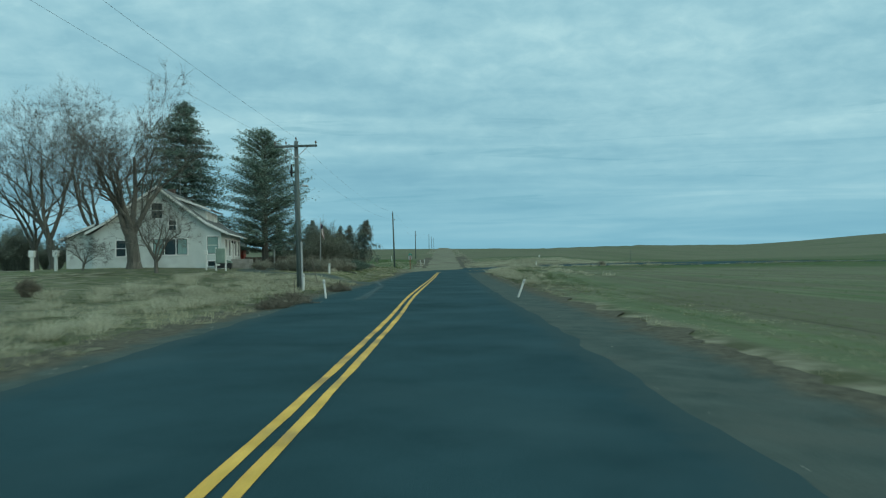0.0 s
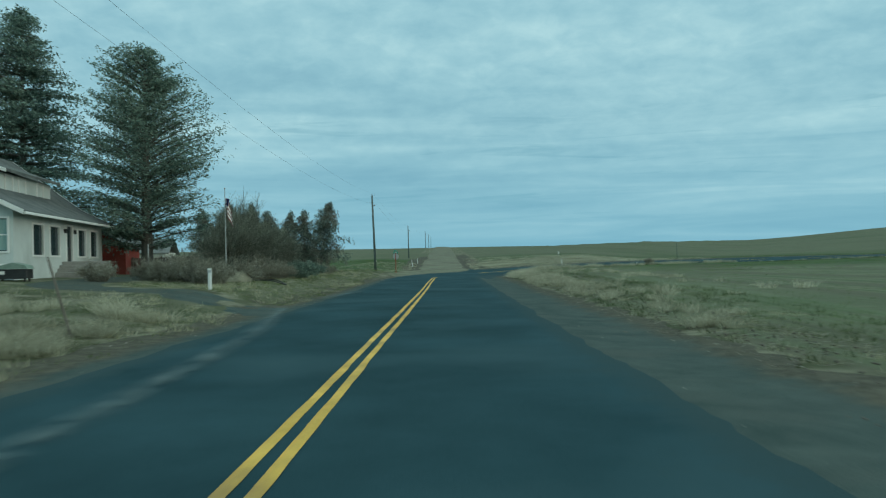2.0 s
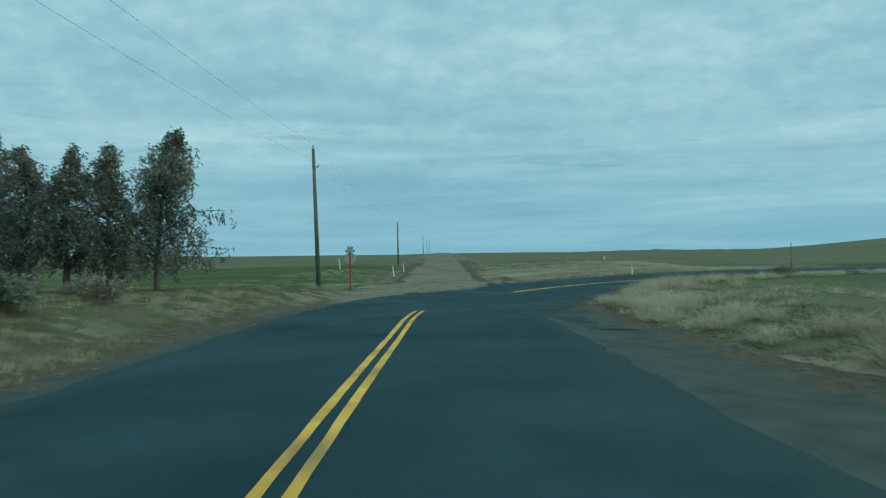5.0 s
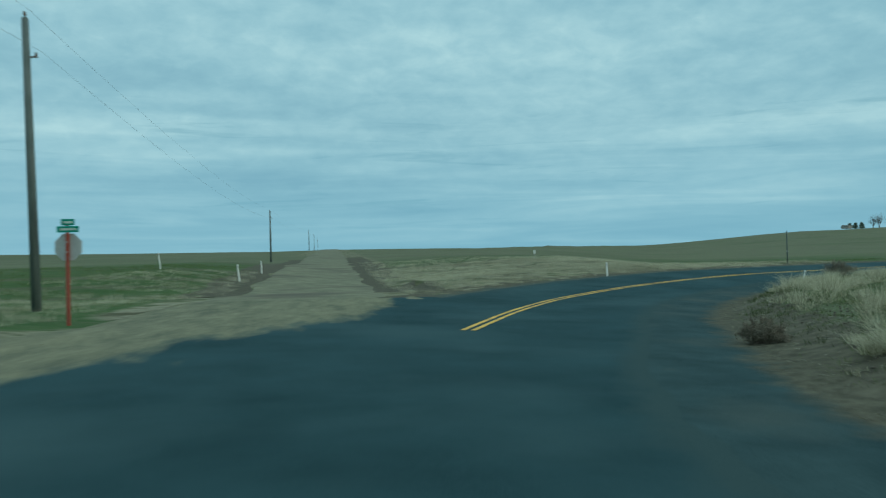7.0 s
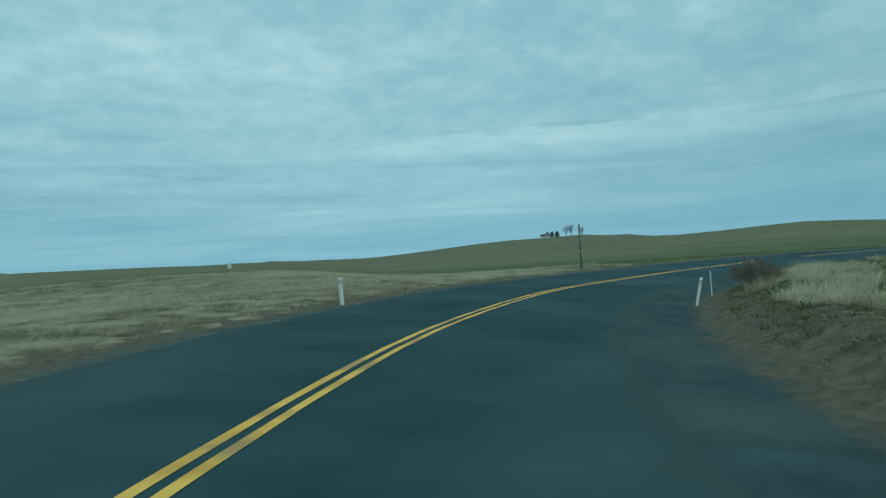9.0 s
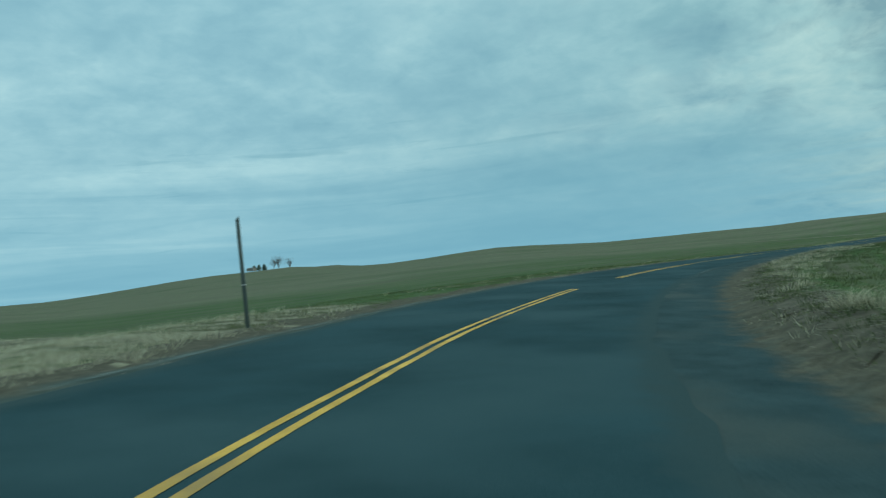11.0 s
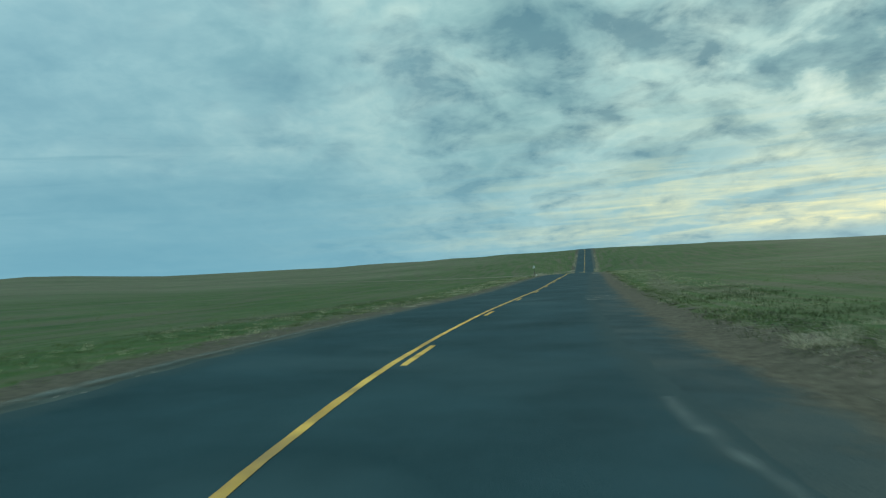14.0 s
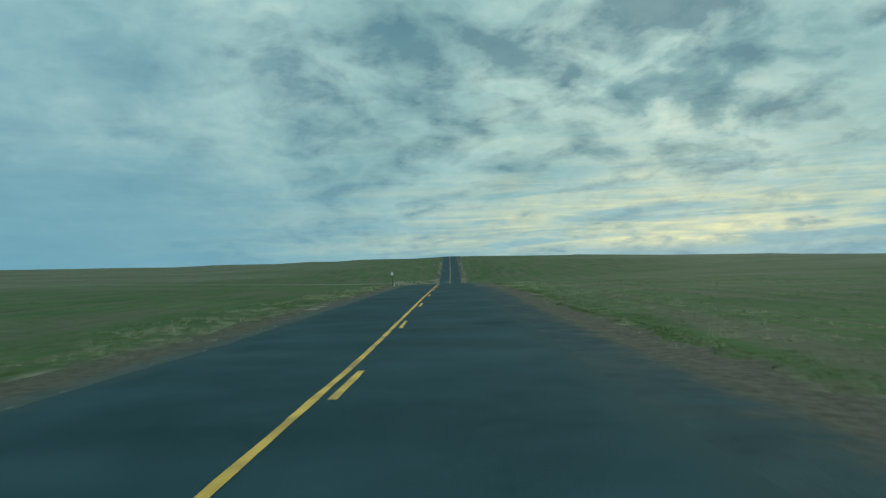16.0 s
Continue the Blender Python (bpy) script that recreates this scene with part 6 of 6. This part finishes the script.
# bare brush between the driveway and the cedars
k = 0
for x, y, h, rad in [(-13.4, 74.8, 3.8, 1.7), (-13.0, 77.6, 4.4, 1.9), (-14.3, 80.4, 4.9, 2.1), (-12.8, 82.4, 3.8, 1.9), (-14.6, 84.0, 3.0, 1.8), (-13.2, 86.4, 2.0, 1.4)]:
    shrub(x, y, h, rad, 70 + k, M["brush"], "dense brown leafless brush at the yard edge", 150, 24, leaf=0.15, thick=0.015, size=0.10)
    k += 1
for x, y, h, rad in [(-11.4, 66.0, 1.2, 1.0), (-12.5, 67.5, 1.5, 1.1), (-11.6, 71.0, 1.2, 1.1), (-11.4, 74.5, 1.4, 1.2), (-11.2, 78.0, 1.2, 1.1), (-16.2, 70.5, 1.2, 1.0), (-14.6, 69.0, 1.4, 1.1), (-15.4, 72.8, 1.5, 1.1), (-11.0, 88.0, 0.9, 1.0), (-10.6, 92.0, 0.8, 0.9), (-17.0, 66.5, 1.0, 1.0)]:
    shrub(x, y, h, rad, 70 + k, M["sage"], "grey sagebrush bush along the yard edge", 90, 20, "sagebrush", "sagebrush", 0.4, 0.009, size=0.09)
    k += 1
for x, y, h, rad in [(-10.8, 80.2, 1.0, 2.1), (-14.0, 80.5, 1.2, 2.2), (-11.4, 87.2, 1.0, 1.6), (-13.3, 85.2, 1.3, 1.9)]:
    shrub(x, y, h, rad, 70 + k, M["needle"], "low dark spreading juniper", 110, 20, "juniper_bush", "low junipers", 0.9, 0.01, 0.6, 0.14)
    k += 1
for x, y, h, rad in [(-5.9, 38.6, 0.65, 0.7), (-5.75, 26.6, 0.7, 0.95), (-5.9, 24.7, 0.5, 0.65), (7.2, 108.9, 0.55, 0.46), (25.3, 132.8, 0.85, 0.9), (-17.5, 31.0, 0.8, 0.5)]:
    shrub(x, y, h, rad, 70 + k, M["tumble"], "dead brown tumbleweed lodged in the verge", 90, 20, "tumbleweed", "tumbleweeds", 0.3, 0.004, size=0.05)
    k += 1
# far hedge behind the lawn
for i in range(9):
    shrub(-64 + 3.4 * i, 96 - 0.6 * i + (i % 3), 4.2 + (i % 4) * 0.6, 2.3, 120 + i, M["brush"], "dark overgrown hedge bush behind the lawn", 90, 24, leaf=0.5, thick=0.03, size=0.25, group="hedge bushes")
# far farmstead trees on the ridge
for i, (dx, dy, h, r) in enumerate([(0, 0, 13, 4), (14, 6, 15, 4), (27, -4, 12, 5), (-14, 5, 9, 4), (-26, 2, 8, 4), (-36, 0, 7, 4)]):
    x, y = 745 + dx, 1093 + dy
    if i < 3:
        bare_tree(x, y, h + 4, 140 + i, "bare tree of a distant farmstead", 5, 3, 0.6, 0.4, 2, 0.45, "distant trees")
    else:
        conifer(x, y, h, r, 150 + i, M["needle"], "dark evergreen of a distant farmstead", 0.05, 14, 8, 1.6, 4, 0.8, 0.2, 0.1, 0.6, group="distant trees")
fx, fy = 738.8, 1085.9
e = base("distant_house", fx - 40, fy, ground_at(fx - 40, fy), 30, "low pale house of a distant farmstead", "house")
part("wall_shell", prism(bmesh.new(), [(-6, 0), (6, 0), (6, 3), (0, 5), (-6, 3)], -5, 5), M["concrete"], e)
for s in (-1, 1):
    part("roof_slope", prism(bmesh.new(), [(0, 5.2), (s * 6.5, 3), (s * 6.5, 2.8), (0, 5.0)], -5.4, 5.4), M["shingle"], e)

# ---------------------------------------------------------------- grass, crop and loose stones
def scatter(n, seed, lat, along, keep=None):
    """Random spots at lateral offsets lat from the paved centre line, for stations whose x, y pass along()."""
    rng = np.random.default_rng(seed)
    ok = np.nonzero(along(PAVED[:, 0], PAVED[:, 1]))[0]
    i = rng.choice(ok, n)
    f = rng.uniform(-1, 1, n)
    o = rng.uniform(lat[0], lat[1], n)
    x = PAVED[i, 0] + PAVED_T[i, 0] * f + PAVED_T[i, 1] * o
    y = PAVED[i, 1] + PAVED_T[i, 1] * f - PAVED_T[i, 0] * o
    return clear(x, y, rng, keep)


def patch(n, seed, x0, x1, y0, y1, keep=None):
    rng = np.random.default_rng(seed)
    return clear(rng.uniform(x0, x1, n), rng.uniform(y0, y1, n), rng, keep)


def clear(x, y, rng, keep):
    """Drops spots that fall on a road, on the driveway or in the house, and thins by patches."""
    lat = beside(x, y, PAVED, PAVED_T)[0]
    ok = (lat < -HALF - 0.75) | (lat > HALF + 1.7)
    ok &= np.abs(beside(x, y, TRACK, TRACK_T)[0]) > 4.0
    ok &= np.abs(beside(x, y, STUB, STUB_T)[0]) > 5.2
    ok &= np.abs(beside(x, y, DRIVE, DRIVE_T)[0]) > 2.1
    ok &= ~((x > -35) & (x < -19) & (y > 63) & (y < 80))
    if keep:
        p = 0.5 + 0.5 * np.sin(x * 0.53 + 1.7 * np.sin(y * 0.21)) * np.sin(y * 0.41 + 1.1 * np.sin(x * 0.33))
        ok &= rng.random(len(x)) < keep[0] + (keep[1] - keep[0]) * p
    return x[ok], y[ok]


def tufts(name, xy, h, blades, spread, width, mat, label, seed, bend=0.5, fine=False):
    """Clumps of thin blades; fine ones are bent in the middle, the others plain slivers."""
    rng = np.random.default_rng(seed)
    x, y = xy
    n = len(x)
    z = ground_z(x, y)
    hh = h * rng.uniform(0.45, 1.3, n)
    a = rng.uniform(0, 2 * np.pi, (n, blades))
    rr = np.sqrt(rng.random((n, blades))) * spread
    root = np.stack([x[:, None] + np.cos(a) * rr, y[:, None] + np.sin(a) * rr, np.repeat(z[:, None], blades, 1) - 0.02], -1)
    b = a + rng.normal(0, 0.7, (n, blades))
    lean = bend * rng.uniform(0.2, 2.0, (n, blades)) * hh[:, None]
    tall = hh[:, None] * rng.uniform(0.45, 1.1, (n, blades))
    tip = root + np.stack([np.cos(b) * lean, np.sin(b) * lean, tall], -1)
    c = b + rng.uniform(-0.9, 0.9, b.shape)
    side = np.stack([-np.sin(c), np.cos(c), np.zeros_like(c)], -1) * width
    if fine:
        mid = root + np.stack([np.cos(b) * lean * 0.3, np.sin(b) * lean * 0.3, tall * 0.62], -1)
        v = np.stack([root - side, root + side, mid + side * 0.8, mid - side * 0.8, tip], 2).reshape(-1, 3)
        f = (np.arange(n * blades)[:, None, None] * 5 + np.array([(0, 1, 2), (0, 2, 3), (3, 2, 4)])[None]).reshape(-1, 3)
    else:
        v = np.stack([root - side, root + side, tip], 2).reshape(-1, 3)
        f = np.arange(n * blades)[:, None] * 3 + np.arange(3)[None]
    ob = raw_mesh(name, v, f, mat)
    return tagged(ob, label, "grass", kind="stuff")


def heaped(n, seed, lat, along, per=5, spread=0.5):
    """Spots gathered in loose heaps of several clumps each."""
    rng = np.random.default_rng(seed)
    x, y = scatter(n, seed, lat, along)
    k = rng.integers(1, per + 1, len(x))
    x, y = np.repeat(x, k), np.repeat(y, k)
    return clear(x + rng.normal(0, spread, len(x)), y + rng.normal(0, spread * 1.4, len(x)), rng, None)


def straight(x, y):
    return (y > -6) & (y < 108) & (x < 2)


def bend(x, y):
    return (y > 95) & (x < 62)


def far_leg(x, y):
    return (x > 50) & (x < 190)


tufts("verge_grass", scatter(2300, 1, (-9.5, -4.6), straight, (-0.3, 1.0)), 0.22, 30, 0.19, 0.0052, M["straw"], "dry straw-coloured bunchgrass on the verge", 1)
tufts("yard_grass", patch(3000, 2, -34, -7.5, 2, 66, (-0.9, 0.9)), 0.18, 26, 0.26, 0.0055, M["straw"], "patchy dry grass across the open yard", 2)
tufts("yard_green_grass", patch(9500, 3, -34, -6.2, 4, 72, (0.9, 0.1)), 0.08, 20, 0.24, 0.006, M["greengrass"], "low green grass between the dry patches", 3)
tufts("hedge_grass", patch(2200, 4, -16, -5.5, 58, 112, (0.2, 0.9)), 0.15, 24, 0.22, 0.004, M["straw"], "dry grass under the brush", 4)
tufts("hedge_green_grass", patch(6500, 14, -16, -5.8, 58, 112, (0.9, 0.3)), 0.09, 20, 0.24, 0.006, M["greengrass"], "green grass under the brush", 14)
tufts("field_edge_grass", scatter(1500, 5, (6.0, 9.0), straight, (0.0, 0.8)), 0.10, 22, 0.2, 0.0044, M["straw"], "dry grass along the field edge", 5)
tufts("field_edge_green_grass", scatter(3800, 16, (7.0, 10.5), straight, (0.8, 0.2)), 0.07, 18, 0.18, 0.0045, M["greengrass"], "green weeds along the field edge", 16)
tufts("bunchgrass", heaped(120, 6, (6.3, 7.9), lambda x, y: (y > 44) & (y < 108) & (x < 6), 4, 0.26), 0.35, 100, 0.22, 0.0050, M["pale_straw"], "soft pale bunchgrass in heaps on the field bank", 6, 1.2, True)
tufts("scattered_bunchgrass", heaped(40, 66, (8.4, 15), lambda x, y: (y > 52) & (y < 108) & (x < 6), 3, 0.2), 0.26, 60, 0.24, 0.0054, M["pale_straw"], "low pale bunchgrass scattered into the crop", 66, 1.1, True)
tufts("bank_weeds", scatter(2600, 67, (6.0, 10.0), lambda x, y: (y > 40) & (x < 30), (0.9, 0.1)), 0.17, 16, 0.2, 0.007, M["weed"], "dark green weeds between the bunchgrass", 67)
tufts("verge_weeds", scatter(1800, 68, (-14, -5.6), lambda x, y: (y > 2) & (y < 60) & (x < 2), (0.9, 0.0)), 0.15, 16, 0.24, 0.007, M["weed"], "dark green weeds on the verge", 68)
tufts("bend_inner_grass", heaped(40, 7, (6.8, 9.8), lambda x, y: (y > 95) & (x < 36), 3, 0.2), 0.34, 90, 0.26, 0.0054, M["pale_straw"], "soft pale dry grass inside the bend", 7, 1.0, True)
tufts("bend_corner_grass", patch(34, 27, 7.2, 12.0, 101.5, 116, (-0.2, 0.9)), 0.52, 130, 0.30, 0.0054, M["pale_straw"], "fluffy pale grass at the inside corner of the bend", 27, 0.9, True)
tufts("bank_bunchgrass", heaped(42, 29, (7.0, 9.6), lambda x, y: (y > 104) & (x < 34), 3, 0.18), 0.46, 120, 0.26, 0.0054, M["pale_straw"], "fluffy pale bunchgrass along the bank of the bend", 29, 0.9, True)
tufts("verge_bunchgrass", heaped(150, 28, (-16, -5.8), lambda x, y: (y > 2) & (y < 53) & (x < 2), 5, 0.24), 0.36, 80, 0.26, 0.0056, M["pale_straw"], "taller pale bunchgrass in heaps on the verge", 28, 1.2, True)
tufts("bend_inner_green_grass", scatter(5500, 17, (5.7, 9.5), bend, (0.9, 0.2)), 0.07, 20, 0.2, 0.0045, M["greengrass"], "low green growth inside the bend", 17)
tufts("bend_outer_grass", scatter(11500, 8, (-30, -4.9), lambda x, y: (y > 108) & (x < 36), (0.35, 1.0)), 0.18, 22, 0.26, 0.0048, M["pale_straw"], "rough dry grass outside the bend", 8)
tufts("outer_verge_weeds", scatter(2600, 88, (-11, -5.6), lambda x, y: (x > 30) & (x < 120), (0.7, 0.1)), 0.12, 16, 0.24, 0.006, M["weed"], "dark green weeds between the dry clumps", 88)
tufts("north_grass", patch(5500, 15, 1.5, 40, 140, 185, (0.35, 1.0)), 0.18, 20, 0.28, 0.008, M["pale_straw"], "rough dry grass outside the bend", 15)
tufts("far_verge_grass", heaped(330, 9, (-8.5, -5.2), far_leg, 4, 0.4), 0.15, 24, 0.16, 0.0050, M["straw"], "dry verge grass along the straight", 9)
tufts("far_verge_green_grass", scatter(9500, 18, (-9.5, -5.0), lambda x, y: (x > 36) & (x < 190), (0.9, 0.3)), 0.07, 18, 0.18, 0.005, M["wheat"], "green growth along the straight", 18)
tufts("far_field_edge_grass", heaped(300, 10, (5.8, 10.5), lambda x, y: (x > 84) & (x < 190), 4, 0.5), 0.13, 22, 0.17, 0.0046, M["straw"], "dry verge grass along the field", 10)
tufts("rise_bunchgrass", heaped(75, 83, (5.9, 9.0), lambda x, y: (x > 40) & (x < 84), 3, 0.3), 0.20, 50, 0.24, 0.0050, M["pale_straw"], "pale bunchgrass on the brown bank past the bend", 83, 1.1, True)
tufts("rise_weeds", scatter(3000, 84, (5.9, 11), lambda x, y: (x > 28) & (x < 110), (0.9, 0.1)), 0.15, 16, 0.22, 0.007, M["weed"], "dark green weeds on the bank", 84)
tufts("far_field_edge_green_grass", scatter(7000, 19, (5.0, 7.2), far_leg, (0.9, 0.3)), 0.06, 18, 0.18, 0.005, M["wheat"], "green growth along the field", 19)


def crop(name, seed, lat0, lat1, along, n, label, mat, spacing=0.36):
    """Seedlings sown in drill rows that run beside the road."""
    rng = np.random.default_rng(seed)
    ok = np.nonzero(along(PAVED[:, 0], PAVED[:, 1]))[0]
    i = rng.choice(ok, n)
    o = np.sign(lat1) * (abs(lat0) + spacing * np.floor((abs(lat1) - abs(lat0)) / spacing * rng.random(n) ** 1.5)) + rng.normal(0, 0.04, n)
    f = rng.uniform(-1, 1, n)
    x = PAVED[i, 0] + PAVED_T[i, 0] * f + PAVED_T[i, 1] * o
    y = PAVED[i, 1] + PAVED_T[i, 1] * f - PAVED_T[i, 0] * o
    tufts(name, clear(x, y, rng, (0.35, 1.0)), 0.075, 8, 0.11, 0.007, mat, label, seed)


crop("wheat_rows", 20, 7.6, 34, straight, 9000, "young green wheat in drill rows", M["wheat"])
crop("wheat_rows", 21, 8.2, 26, bend, 11000, "young green wheat in curved drill rows", M["wheat"])
crop("wheat_rows", 22, 6.6, 32, far_leg, 18000, "young green wheat beside the straight", M["wheat"])
crop("wheat_rows", 23, -6.6, -32, lambda x, y: (x > 48) & (x < 190), 20000, "young green wheat beside the straight", M["wheat"])
tufts("wheat_patch", patch(7000, 24, -30, -7, 118, 160, (0.1, 1.0)), 0.10, 14, 0.2, 0.009, M["wheat"], "green growth beside the gravel road", 24)


def pebbles(name, xy, size, mat, label, seed):
    """Loose stones: small squashed octahedra."""
    rng = np.random.default_rng(seed)
    x, y = xy
    n = len(x)
    z = ground_z(x, y)
    lat, rz, _ = beside(x, y, PAVED, PAVED_T)
    z = np.where(np.abs(lat) < HALF + 1.4, rz - 0.03 - 0.08 * np.clip((np.abs(lat) - HALF) / 1.5, 0, 1), z)
    s = size * rng.uniform(0.3, 1.4, n) ** 1.3
    o = np.array([(1, 0, 0), (0, 1, 0), (-1, 0, 0), (0, -1, 0), (0, 0, 0.6), (0, 0, -0.4)])
    v = o[None] * s[:, None, None] * rng.uniform(0.6, 1.3, (n, 6, 1))
    a = rng.uniform(0, 6.28, n)
    vx = v[..., 0] * np.cos(a)[:, None] - v[..., 1] * np.sin(a)[:, None]
    vy = v[..., 0] * np.sin(a)[:, None] + v[..., 1] * np.cos(a)[:, None]
    v = np.stack([vx + x[:, None], vy + y[:, None], v[..., 2] + z[:, None] + 0.3 * s[:, None]], -1).reshape(-1, 3)
    t = np.array([(0, 1, 4), (1, 2, 4), (2, 3, 4), (3, 0, 4), (1, 0, 5), (2, 1, 5), (3, 2, 5), (0, 3, 5)])
    f = (np.arange(n)[:, None, None] * 6 + t[None]).reshape(-1, 3)
    return tagged(raw_mesh(name, v, f, mat), label, "stones", kind="stuff")


def spots(n, seed, lat, along):
    rng = np.random.default_rng(seed)
    ok = np.nonzero(along(PAVED[:, 0], PAVED[:, 1]))[0]
    i = rng.choice(ok, n)
    f, o = rng.uniform(-1, 1, n), rng.uniform(lat[0], lat[1], n)
    return PAVED[i, 0] + PAVED_T[i, 0] * f + PAVED_T[i, 1] * o, PAVED[i, 1] + PAVED_T[i, 1] * f - PAVED_T[i, 0] * o


everywhere = lambda x, y: (y > -6) & (x < 190)
pebbles("shoulder_stones", spots(3500, 30, (HALF - 0.1, HALF + 2.2), everywhere), 0.018, M["stone"], "loose stones along the shoulder", 30)
pebbles("shoulder_stones", spots(3000, 31, (-HALF - 2.2, -HALF + 0.1), everywhere), 0.018, M["stone"], "loose stones along the shoulder", 31)
pebbles("clods", spots(7500, 32, (4.8, 7.6), lambda x, y: (y > 30) & (x < 90)), 0.028, M["fence"], "brown clods and stones on the bank", 32)


def twig_litter(n, seed):
    """Broken straw and sticks lying on the bank inside the bend."""
    rng = np.random.default_rng(seed)
    x, y = spots(n, seed, (5.3, 7.8), lambda x, y: (y > 40) & (x < 85))
    z = ground_z(x, y)
    lat, rz, _ = beside(x, y, PAVED, PAVED_T)
    z = np.where(np.abs(lat) < HALF + 1.4, rz - 0.02 - 0.08 * np.clip((np.abs(lat) - HALF) / 1.5, 0, 1), z) + 0.02
    a, L = rng.uniform(0, 6.28, n), rng.uniform(0.05, 0.24, n)
    segs = np.stack([x, y, z, x + np.cos(a) * L, y + np.sin(a) * L, z + rng.uniform(0, 0.05, n), rng.uniform(0.002, 0.007, n), np.full(n, 0.002)], 1)
    return tagged(sticks_mesh("twig_litter", segs, M["sage"], None, 3), "broken straw and sticks on the bank", "litter", kind="stuff")


twig_litter(6500, 41)
